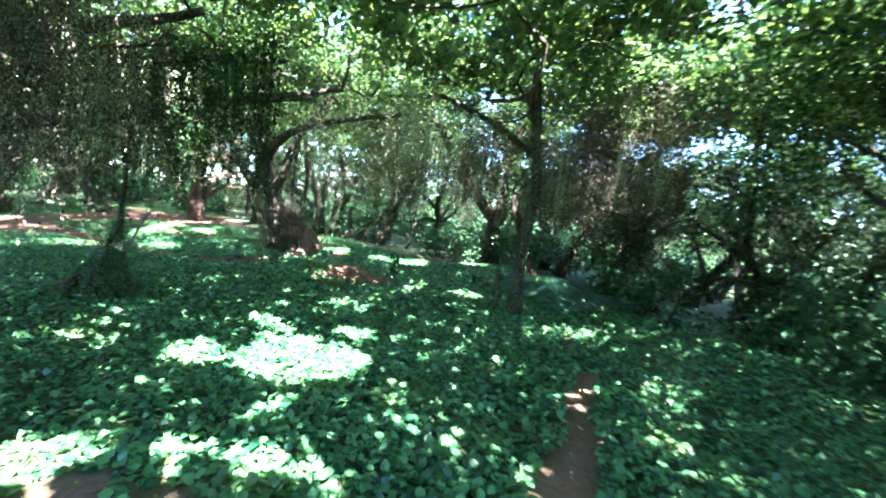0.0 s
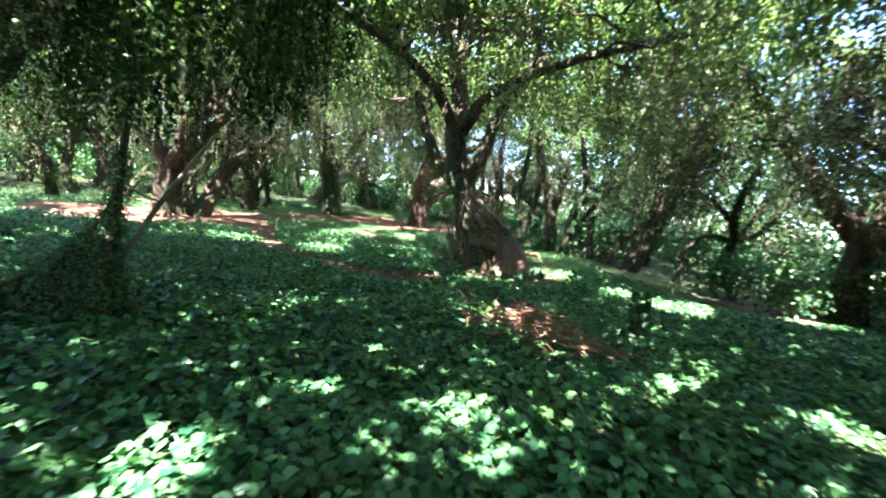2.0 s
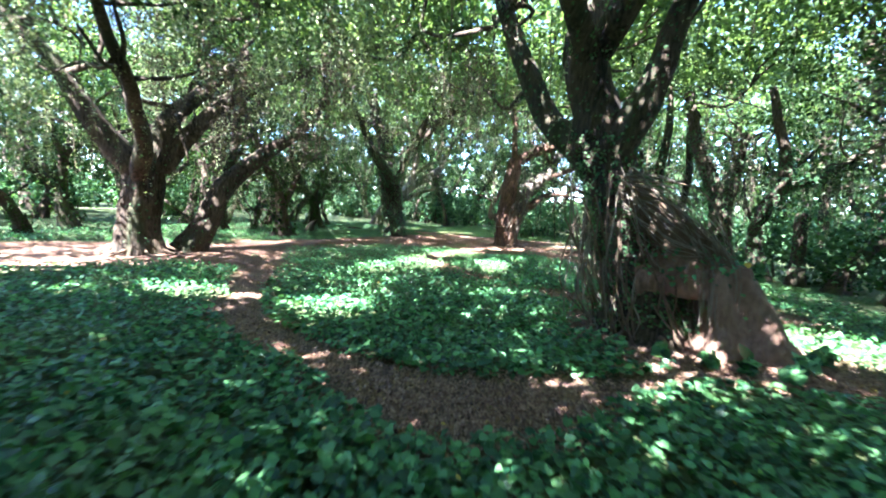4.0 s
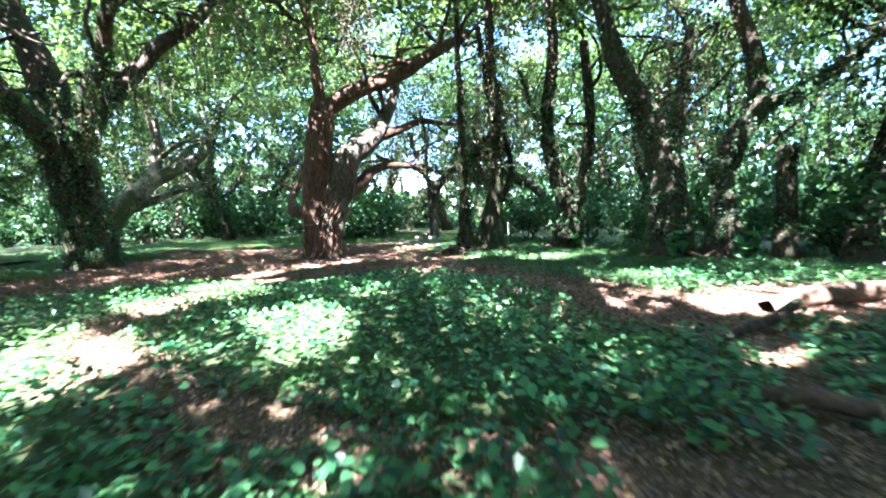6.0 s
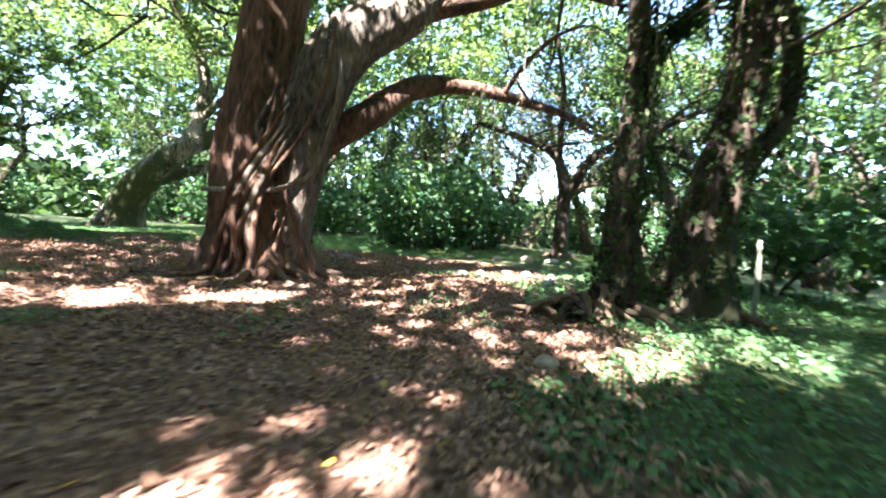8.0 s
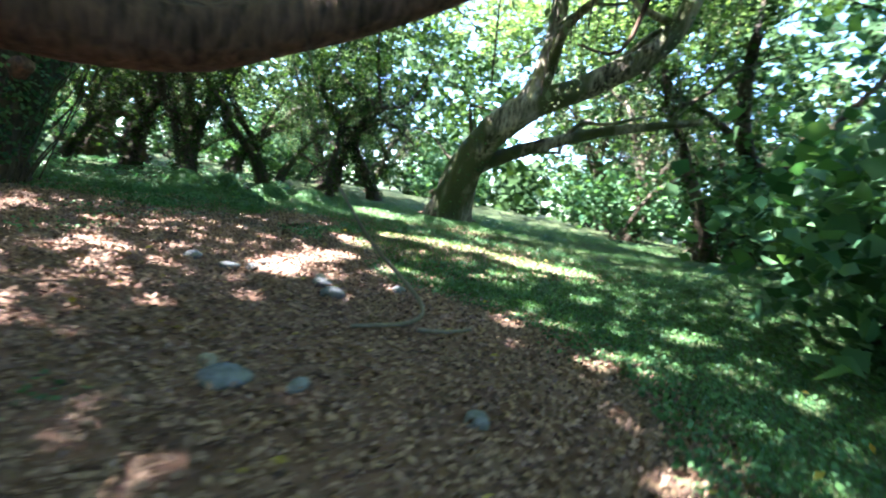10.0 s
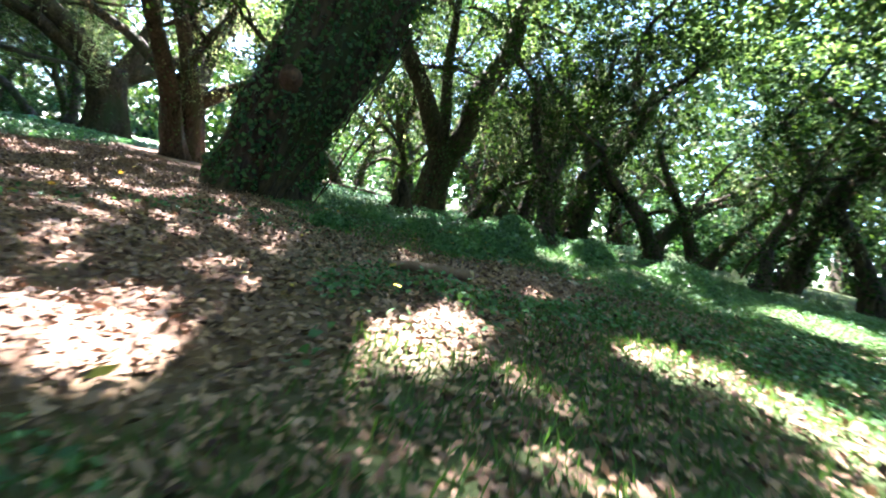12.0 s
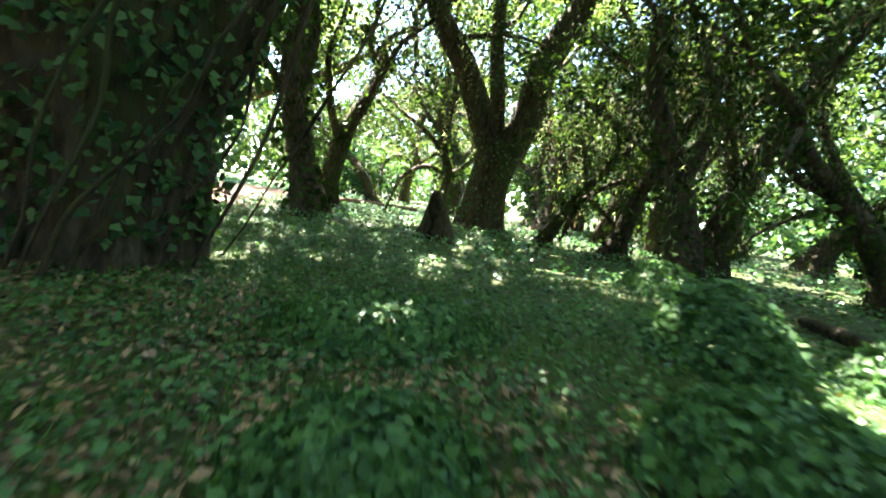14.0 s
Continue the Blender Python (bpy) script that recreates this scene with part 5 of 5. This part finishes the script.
    for k, (x, y, top, foot_z) in enumerate(bunches):
        top, foot_z = min(top, 7.0), foot_z - 0.9
        own = owner[int(np.argmin(np.linalg.norm(cloud - [x, y, top], axis=1)))]
        wide = r.uniform(0.25, 0.6)
        for s in range(int(48 * wide) + 8):
            dx, dy, low = x + r.normal() * wide, y + r.normal() * wide * 0.6, foot_z + abs(r.normal()) * 0.7
            m = int(max(top - low, 0.3) * 27)
            u = r.random(m)[:, None]
            w = 0.015 + 0.035 * r.random()
            tufts.setdefault((own, style[k]), []).append(np.hstack([np.full((m, 1), dx), np.full((m, 1), dy), top - (top - low) * u]) + r.normal(size=(m, 3)) * [w, w, 0.03])
    looks = {1: (HANG, 0.062, "curtain of trailing vines in a sunlit pale tone"), 2: (MOSS, 0.062, "curtain of dry grey rootlets"), 3: (CROWN_SHADED, 0.095, "curtain of hanging leaves in a shaded tone")}
    for (own, look_of), pts in tufts.items():
        pts = np.concatenate(pts)
        pts = pts[~sunlit(pts)]
        part("vine_curtain", leaves(pts - np.array(LARGE[own].location), (0, 0, 0.1), looks[look_of][1], 3300 + own, tilt=1.0, droop=2.0), looks[look_of][0], LARGE[own], looks[look_of][2], smooth=False, kind="stuff")


canopy()


# ---- ground cover ----
def cover(name, label, count, area, keep, size, seed, mat, shape, faces, low, high, tilt=0.45, kind_label="ground cover", upright=False, reach=14.0, near_shape=None):
    """Leaves over the ground, thick near the way and thinner away from it."""
    r = rnd(seed)
    x0, x1, y0, y1 = area
    part_way = WAY[(WAY[:, 1] > y0 - 5) & (WAY[:, 1] < y1 + 5)]
    at_way = part_way[r.integers(0, len(part_way), count)] + r.normal(size=(count, 2)) * 0.3
    a, d = r.uniform(0, 2 * np.pi, count), reach * r.random(count) ** 0.75
    x, y = at_way[:, 0] + d * np.cos(a), at_way[:, 1] + d * np.sin(a)
    ok = keep(x, y) & (x > x0) & (x < x1) & (y > y0) & (y < y1)
    x, y = x[ok], y[ok]
    near = np.min([np.hypot(x - wx, y - wy) for wx, wy in WAY[::2]], 0)
    lift = low + (high - low) * r.random(len(x)) * (0.75 + 0.35 * wave(x, y, seed + 1, 0.5))
    at = np.stack([x, y, height(x, y) + np.maximum(lift, 0.015)], -1)
    s = size * np.clip(0.9 + (near - 6) / 22, 0.9, 2.0) * np.clip(1.1 - (y + 4) / (27 if near_shape else 36), 0.48 if near_shape else 0.75, 1.1)
    if near_shape:
        close = near < 4.2
        vf = join([leaves(at[close], (0, 0, 1), s[close], seed + 2, HEART, HEART_F, tilt, 0.25), leaves(at[~close], (0, 0, 1), s[~close] * 1.08, seed + 3, shape, faces, tilt, 0.25)])
    elif upright:
        vf = leaves(at, np.stack([r.normal(size=len(x)), r.normal(size=len(x)), np.full(len(x), 0.15)], -1), s, seed + 2, shape, faces, 0.3, -3.0)
    else:
        vf = leaves(at, (0, 0, 1), s, seed + 2, shape, faces, tilt, 0.25)
    ob = part(name, vf, mat, None, smooth=False)
    return tagged(ob, label, kind_label, kind="stuff")


cover("vine_ground_cover", "dense dark green heart-leaved vine covering the ground", 400000, (-19, 24, -26, 27), lambda x, y: (bare(x, y) < 0) & (broad(x, y) > 0), 0.105, 5001, IVY, KITE, KITE_F, 0.03, 0.20, 0.42, reach=19.0, near_shape=True)
cover("low_leaf_cover", "low small-leaved green plants over the soil", 320000, (4, 14, 10, 22), lambda x, y: (bare(x, y) < 0.05) & (broad(x, y) < 0.25), 0.05, 5101, IVY_SMALL, KITE, KITE_F, 0.01, 0.09, reach=9.0)
cover("low_leaf_cover", "low small-leaved green plants over leaf litter", 560000, (-18, 4.5, 14, 38), lambda x, y: (bare(x, y) < 0.05) & (broad(x, y) < 0.25) & (wave(x, y, 5151, 0.45) > np.where((x < 0.8) & (x > -2.3), 0.1, -2)), 0.042, 5151, IVY_SMALL, KITE, KITE_F, 0.005, 0.07, reach=12.0)
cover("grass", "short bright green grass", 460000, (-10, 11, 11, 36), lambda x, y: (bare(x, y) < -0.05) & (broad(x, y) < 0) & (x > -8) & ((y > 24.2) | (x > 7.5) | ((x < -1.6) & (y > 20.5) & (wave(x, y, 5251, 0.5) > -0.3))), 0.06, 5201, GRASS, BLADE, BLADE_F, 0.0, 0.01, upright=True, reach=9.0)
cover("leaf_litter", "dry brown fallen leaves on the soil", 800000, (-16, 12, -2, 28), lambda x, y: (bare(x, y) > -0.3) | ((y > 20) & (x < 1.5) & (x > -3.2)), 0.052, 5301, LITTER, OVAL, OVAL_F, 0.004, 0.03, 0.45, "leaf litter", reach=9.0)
cover("sprouts", "scattered small green sprouts on the leaf litter", 60000, (-6, 7, 12, 27), lambda x, y: (bare(x, y) > 0) & (wave(x, y, 5501, 0.35) > 0.75), 0.05, 5501, IVY_SMALL, KITE, KITE_F, 0.01, 0.06, reach=6.0)
cover("yellow_leaves", "scattered yellow fallen leaves", 1500, (-6, 9, -14, 27), lambda x, y: x > -99, 0.06, 5401, YELLOWED, OVAL, OVAL_F, 0.02, 0.2, 0.4, "fallen leaves", reach=8.0)


# ---- the far woodland that closes the view ----
def far_wood():
    r = rnd(6001)
    n = 60000
    a, d = r.uniform(0, 2 * np.pi, n), r.uniform(38, 54, n)
    x, y = 1 + d * np.sin(a), 5 + d * np.cos(a)
    opening = np.abs(np.arctan2(x - 5, y - 14) - 0.26) < 0.10
    opening |= np.abs(np.arctan2(x - 3.2, y - 24.3) + 0.86) < 0.035
    top = np.where(opening, 3.0, np.where(y > 20, 15, 12) + 2.5 * wave(x, y, 6002, 3.0))
    z = top * r.random(n) ** 0.8
    leafy = wave(a * 60, z * 1.6, 6004, 1.0) + wave(a * 25, z * 0.7, 6005, 1.0) > np.where((z < 3) | ((x > 12) & (y < 16)) | ((x < 0) & (y > 20)), -1.9, -1.5 + 0.06 * z)
    x, y, z, a = x[leafy], y[leafy], z[leafy], a[leafy]
    at = np.stack([x, y, height(x, y) + z], -1)
    ob = part("far_woodland", leaves(at, np.stack([np.sin(a) * -1, -np.cos(a), np.full(len(a), 0.6)], -1), 0.7, 6003, KITE, KITE_F, 0.7, 0.5), CROWN_SHADED, None, smooth=False)
    tagged(ob, "distant green woodland edge", "woodland", kind="stuff")


far_wood()


# ---- loose things on the ground ----
def brush_pile():
    """A heap of dry reddish branches in the vine."""
    r = rnd(7001)
    base = thing("brush_pile", (2.75, -2.45, 0), "heap of dry reddish-brown branches on the vine cover", "brushwood")
    for k in range(110):
        a = r.normal() * 0.6 - 0.75
        c = np.array([r.normal() * 0.5, r.normal() * 0.26, 0.05])
        c[1] += -0.8 * c[0]
        ln = r.uniform(0.3, 1.0)
        d = np.array([math.cos(a), math.sin(a), r.normal() * 0.4]) * ln / 2
        z = 0.08 + 0.42 * r.random() * math.exp(-(c[0] / 0.8) ** 2)
        rows = [(*(c - d + [0, 0, z]), 0.013), (*(c + r.normal(size=3) * 0.05 + [0, 0, z + 0.03]), 0.012), (*(c + d + [0, 0, z]), 0.005)]
        rows = [(x, y, max(w, 0.02), q) for x, y, w, q in rows]
        part("dry_branch", tube(rows, 5, 0.15, 7010 + k, 0.1, 0.5), DRY, base)
    part("forked_stick", join([tube([(0.15, 0.0, 0.25, 0.018), (0.2, -0.02, 0.45, 0.014)], 5, 0.1, 1), tube([(0.2, -0.02, 0.43, 0.012), (0.26, -0.02, 0.56, 0.006)], 5, 0.1, 2), tube([(0.2, -0.02, 0.43, 0.012), (0.14, -0.03, 0.55, 0.006)], 5, 0.1, 3)]), HOSE, base, "pale forked stick")


brush_pile()


def root_heap():
    """A low heap of dead roots and sticks at the foot of the slim trees."""
    r = rnd(7051)
    base = thing("root_heap", (5.95, 17.75, float(height(5.95, 17.75))), "heap of dead roots and sticks at a tree's foot", "brushwood")
    for k in range(60):
        a, ln = r.uniform(0, 6.28), r.uniform(0.15, 0.4)
        x, y = r.normal(size=2) * [0.26, 0.16]
        top = 0.06 + 0.26 * r.random() * math.exp(-(x / 0.35) ** 2)
        part("dead_root", tube([(x, y, top, 0.03), (x + 0.5 * ln * math.cos(a), y + 0.5 * ln * math.sin(a), top * 0.6 + 0.02, 0.024), (x + ln * math.cos(a), y + ln * math.sin(a), 0.0, 0.014)], 6, 0.08, 7060 + k, 0.2, 0.3), ROOT if k % 3 else BARK, base)


root_heap()


def sapling(place, tall, seed, name="sapling", label="dark-leaved sapling standing in the vine cover", size=0.13, count=120, mat=None):
    r = rnd(seed)
    base = thing(name, (*place, float(height(*place))), label, "sapling")
    part("stem", tube([(0, 0, -0.1, 0.018), (0.03, 0.02, tall * 0.5, 0.014), (0.0, 0.05, tall, 0.006)], 6, 0.15, seed, 0, 0.3), BARK, base)
    z = tall * r.uniform(0.15, 1.05, count)
    a = r.uniform(0, 6.28, count)
    d = 0.22 * tall * r.uniform(0.2, 1.0, count)
    at = np.stack([d * np.cos(a), d * np.sin(a), z], -1)
    part("foliage", leaves(at, (0, 0, 0.7), size, seed + 1, HEART, HEART_F, 0.6, 1.0), mat or IVY, base, smooth=False, kind="stuff")


sapling((5.0, -1.75), 0.95, 7101, size=0.11, count=220, mat=SHRUB)
sapling((5.9, 3.0), 0.6, 7103, "sapling", "small leafy sapling beside the track", 0.1, 70)
sapling((9.3, 13.9), 0.5, 7105, "broad_leaved_plant", "broad-leaved plant at the foot of a tree", 0.2, 40)
sapling((10.2, 13.0), 0.55, 7106, "broad_leaved_plant", "broad-leaved plant at the foot of a tree", 0.22, 46)
sapling((9.0, 16.8), 0.4, 7107, "broad_leaved_plant", "broad-leaved plant at the foot of a tree", 0.18, 36)
sapling((7.6, 18.6), 0.7, 7108, "sapling", "light green sapling beside slim trunks", 0.08, 60)
for k, (x, y) in enumerate(((3.7, 3.95), (4.1, 3.8), (4.75, 3.85), (5.05, 4.1), (3.25, 4.25), (4.5, 3.6), (5.4, 4.3))):
    sapling((x, y), 0.22, 7110 + k, "ground_vine_tuft", "tuft of large heart-shaped leaves by the stub", 0.17, 14)


def palm(place, seed, fronds=9, reach=1.3):
    """A young palm: arching fronds with paired leaflets."""
    r = rnd(seed)
    base = thing("young_palm", (*place, float(height(*place))), "young palm with arching blue-green fronds", "palm", "young palms")
    for k in range(fronds):
        a, ln = k * 6.283 / fronds + r.uniform(-0.3, 0.3), reach * r.uniform(0.7, 1.15)
        u = np.linspace(0, 1, 26)
        spine = np.stack([ln * u * math.cos(a), ln * u * math.sin(a), ln * (1.15 * u - 1.05 * u**2)], -1)
        pieces = [tube(np.c_[spine[::5], np.linspace(0.014, 0.004, 6)], 4, 0.2, seed + k)]
        side = np.array([-math.sin(a), math.cos(a), 0])
        vs, fs = [], []
        for q, uu in zip(spine[4:], u[4:]):
            w = 0.34 * ln * math.sin(math.pi * min(uu * 0.9 + 0.08, 1)) + 0.04
            for sgn in (-1, 1):
                tip = q + side * sgn * w + np.array([math.cos(a), math.sin(a), 0]) * w * 0.5 + [0, 0, -0.3 * w]
                wide = np.array([math.cos(a), math.sin(a), 0]) * 0.022
                n = len(vs) * 4
                vs.append([q - wide * 0.4, (q + tip) / 2 - wide + [0, 0, 0.03 * w], tip, (q + tip) / 2 + wide + [0, 0, 0.03 * w]])
                fs.append([n, n + 1, n + 2, n + 3])
        pieces.append((np.array(vs).reshape(-1, 3), np.array(fs)))
        part("frond", join(pieces), PALM, base, smooth=False)


for k, (x, y, s) in enumerate(((8.5, -6.6, 1.2), (9.5, -6.9, 1.4), (11.0, -7.5, 1.4), (10.4, -5.9, 1.4), (9.7, -5.0, 2.0), (8.2, -7.6, 0.9))):
    palm((x, y), 7200 + k, 9, s)


def log(name, rows, label, seed, mat=None, ends=True):
    """A fallen log that lies on the ground, with sawn or broken ends."""
    c = np.array(rows[0][:3])
    base = thing(name, (c[0], c[1], float(height(c[0], c[1]))), label, "log")
    loc = [(q[0] - c[0], q[1] - c[1], q[2] - base.location.z, q[3]) for q in rows]
    part("stem", tube(loc, 12, 0.1, seed, 0.14, 0.08), mat or DEADWOOD, base)
    if ends:
        a, b = np.array(loc[-2][:3]), np.array(loc[-1][:3])
        d = (b - a) / np.linalg.norm(b - a)
        part("cut_end", tube([(*(b - d * 0.01), loc[-1][3] * 1.0), (*(b + d * 0.012), loc[-1][3] * 0.93)], 12, 0.02, seed, 0.12), CUT, base, "pale broken end")
    return base


log("fallen_log", [(5.75, 9.85, 0.02, 0.08), (6.2, 9.85, 0.07, 0.1), (6.75, 9.72, 0.09, 0.11), (7.3, 9.6, 0.08, 0.1)], "pinkish-brown fallen log on bare soil", 7301)
log("fallen_branch", [(4.45, 9.4, 0.0, 0.025), (4.95, 9.45, 0.04, 0.04), (5.4, 9.5, 0.07, 0.05), (5.8, 9.6, 0.12, 0.04)], "dark fallen branch on bare soil", 7302, BARK)
log("short_log", [(3.72, 8.6, 0.02, 0.045), (3.85, 8.42, 0.04, 0.052), (3.98, 8.2, 0.03, 0.048)], "short weathered log beside the track", 7303)
log("short_log", [(-0.85, 23.74, 0.015, 0.023), (-0.93, 23.85, 0.026, 0.03), (-1.03, 23.97, 0.028, 0.028), (-1.12, 24.08, 0.025, 0.034)], "short grey-brown log half sunk in leaves", 7304, BARK_STUB)
log("fallen_log", [(-5.3, 24.3, 0.01, 0.035), (-5.6, 24.12, 0.04, 0.05), (-6.1, 23.9, 0.03, 0.045)], "dark fallen log on the green cover", 7305, BARK)
log("fallen_branch", [(-13.0, 15.0, 0.05, 0.06), (-11.5, 14.2, 0.1, 0.07), (-10.2, 13.6, 0.05, 0.05)], "pale fallen branch on bare soil", 7306, DEADWOOD)
log("low_stump", [(-6.95, 19.95, -0.1, 0.3), (-6.92, 19.98, 0.18, 0.2), (-6.8, 20.05, 0.4, 0.13), (-6.6, 20.15, 0.62, 0.04)], "low dark mossy stump among green cover", 7307, BARK, False)


def stone(place, size, seed, label, mat=None):
    """A rounded, uneven field stone."""
    r = rnd(seed)
    bm = bmesh.new()
    bmesh.ops.create_icosphere(bm, subdivisions=3, radius=1)
    ph = r.uniform(0, 6.3, 6)
    for v in bm.verts:
        c = v.co
        k = 1 + 0.12 * math.sin(2.1 * c.x + ph[0]) + 0.10 * math.sin(2.7 * c.y + ph[1]) + 0.09 * math.sin(3.3 * c.z + ph[2]) + 0.03 * math.sin(9 * c.x + 7 * c.y + ph[3])
        v.co = Vector((c.x * k * size * r.uniform(0.995, 1.005) * 1.15, c.y * k * size * 0.85, c.z * k * size * 0.62))
    me = bpy.data.meshes.new("stone")
    bm.to_mesh(me)
    bm.free()
    me.materials.append(mat or STONE)
    me.polygons.foreach_set("use_smooth", np.ones(len(me.polygons), bool))
    ob = new("stone", me)
    ob.location = (*place, float(height(*place)) + 0.32 * size)
    ob.rotation_euler[2] = r.uniform(0, 6.3)
    return tagged(ob, label, "stone", "field stones")


for k, (x, y, s, pale) in enumerate(((-2.11, 24.27, 0.035, 1), (-2.25, 24.46, 0.04, 1), (-1.36, 23.6, 0.03, 1), (1.93, 23.38, 0.075, 0), (1.68, 23.4, 0.065, 0), (1.52, 23.43, 0.05, 1), (1.28, 22.82, 0.06, 0), (1.27, 22.98, 0.05, 0), (1.0, 22.6, 0.06, 0), (1.8, 23.95, 0.05, 0), (3.05, 22.6, 0.08, 0), (3.15, 22.83, 0.045, 0), (2.85, 22.55, 0.04, 1), (3.57, 23.4, 0.05, 0), (1.1, 23.1, 0.04, 0), (5.09, 16.25, 0.06, 1), (6.14, 19.75, 0.09, 0), (6.2, 21.1, 0.1, 0), (5.9, 21.3, 0.1, 0), (5.5, 21.2, 0.08, 1), (5.15, 20.95, 0.08, 0), (6.45, 20.6, 0.1, 0), (6.95, 24.1, 0.15, 1), (7.5, 23.95, 0.14, 1), (6.3, 24.2, 0.11, 1), (5.7, 24.3, 0.1, 1), (7.75, 23.6, 0.1, 1))):
    stone((x, y), s, 7400 + k, "pale stone lying on leaf litter" if pale else "grey rounded stone lying on leaf litter", STONE_PALE if pale else STONE)


def liana():
    """A bare looping stem that hangs before the stones."""
    base = thing("hanging_liana", (2.3, 23.2, 0), "bare pale liana looping down to the soil", "vine")
    part("upper_stem", tube([(0.2, -0.5, 2.2, 0.003), (0.12, -0.3, 1.4, 0.003), (0.12, -0.05, 0.72, 0.004)], 5, 0.1, 7503, 0.05, 0.0), BARK, base, "thin dark upper stem")
    part("stem", tube([(0.12, -0.05, 0.7, 0.005), (0.08, 0.2, 0.4, 0.012), (0.08, 0.42, 0.2, 0.013), (0.2, 0.55, 0.03, 0.013), (0.33, 0.4, -0.02, 0.013), (0.32, 0.05, -0.03, 0.012)], 8, 0.06, 7501, 0.05, 0.0), HOSE, base)
    part("stem_end", tube([(0.5, 0.35, 0.0, 0.012), (0.55, 0.5, 0.0, 0.012), (0.54, 0.68, 0.0, 0.008)], 7, 0.06, 7502, 0.05, 0.0), HOSE, base)


liana()


def pole():
    base = thing("thin_pole", (7.62, 18.06, float(height(7.62, 18.06))), "thin pale sapling pole standing among trees", "pole")
    part("shaft", tube([(0, 0, -0.1, 0.03), (0.01, 0.0, 0.4, 0.022), (0.0, 0.01, 0.78, 0.018)], 8, 0.2, 7601, 0.05, 0.1), POLE, base)


pole()


def mound(place, size, seed, label, tall=0.65):
    """A hummock buried under small leaves."""
    r = rnd(seed)
    n = 2600
    a, u = r.uniform(0, 6.28, n), r.random(n) ** 0.5
    at = np.stack([place[0] + size * u * np.cos(a), place[1] + size * u * np.sin(a), np.zeros(n)], -1)
    at[:, 2] = height(at[:, 0], at[:, 1]) + tall * size * (1 - u**2) ** 0.7 * r.uniform(0.75, 1.1, n)
    n0 = np.stack([np.cos(a) * u, np.sin(a) * u, 1.1 - u], -1)
    base = thing("leafy_hummock", (*place, float(height(*place))), label, "bush", "hummocks")
    foot = np.array(base.location)
    part("foliage", leaves(at - foot, n0, 0.034, seed + 1, KITE, KITE_F, 0.5, 0.5), IVY_SMALL, base, smooth=False, kind="stuff")
    for k in range(4):
        c, w = r.uniform(0, 6.28), size * r.uniform(0.6, 1.0)
        part("creeping_stem", tube([(0, 0, 0.6 * tall * size, 0.005), (0.6 * w * math.cos(c), 0.6 * w * math.sin(c), 0.4 * tall * size, 0.005), (w * math.cos(c + 0.3), w * math.sin(c + 0.3), 0.02, 0.004)], 5, 0.1, seed + k, 0, 0.5), ROOT, base)


for k, (x, y, s, tall) in enumerate(((-3.98, 23.41, 0.3, 0.95), (-2.5, 22.9, 0.24, 0.35), (-4.5, 24.2, 0.4, 0.6), (-3.1, 23.6, 0.35, 0.6), (-1.9, 22.4, 0.2, 0.45), (-6.3, 22.9, 0.4, 0.7), (7.0, 13.2, 0.35, 0.5), (-3.3, 22.25, 0.5, 0.28), (-2.3, 23.45, 0.3, 0.4), (-5.1, 25.3, 0.45, 0.6))):
    mound((x, y), s, 7700 + 3 * k, "low hummock smothered in small green leaves", tall)


def shadowed_post():
    """The slim dark stem that leans beside the banyan."""
    base = thing("slender_sapling", (3.8, 7.05, 0), "slim dark stem hung with rootlets beside the banyan", "sapling")
    part("stem", tube([(0.05, 0, -0.1, 0.09), (0, 0, 0.4, 0.06), (-0.03, 0.05, 1.1, 0.05), (0.05, 0.0, 2.2, 0.04), (-0.1, -0.2, 3.0, 0.04)], 8, 0.12, 7801, 0.15, 0.2, 0.6), BARK, base)


shadowed_post()
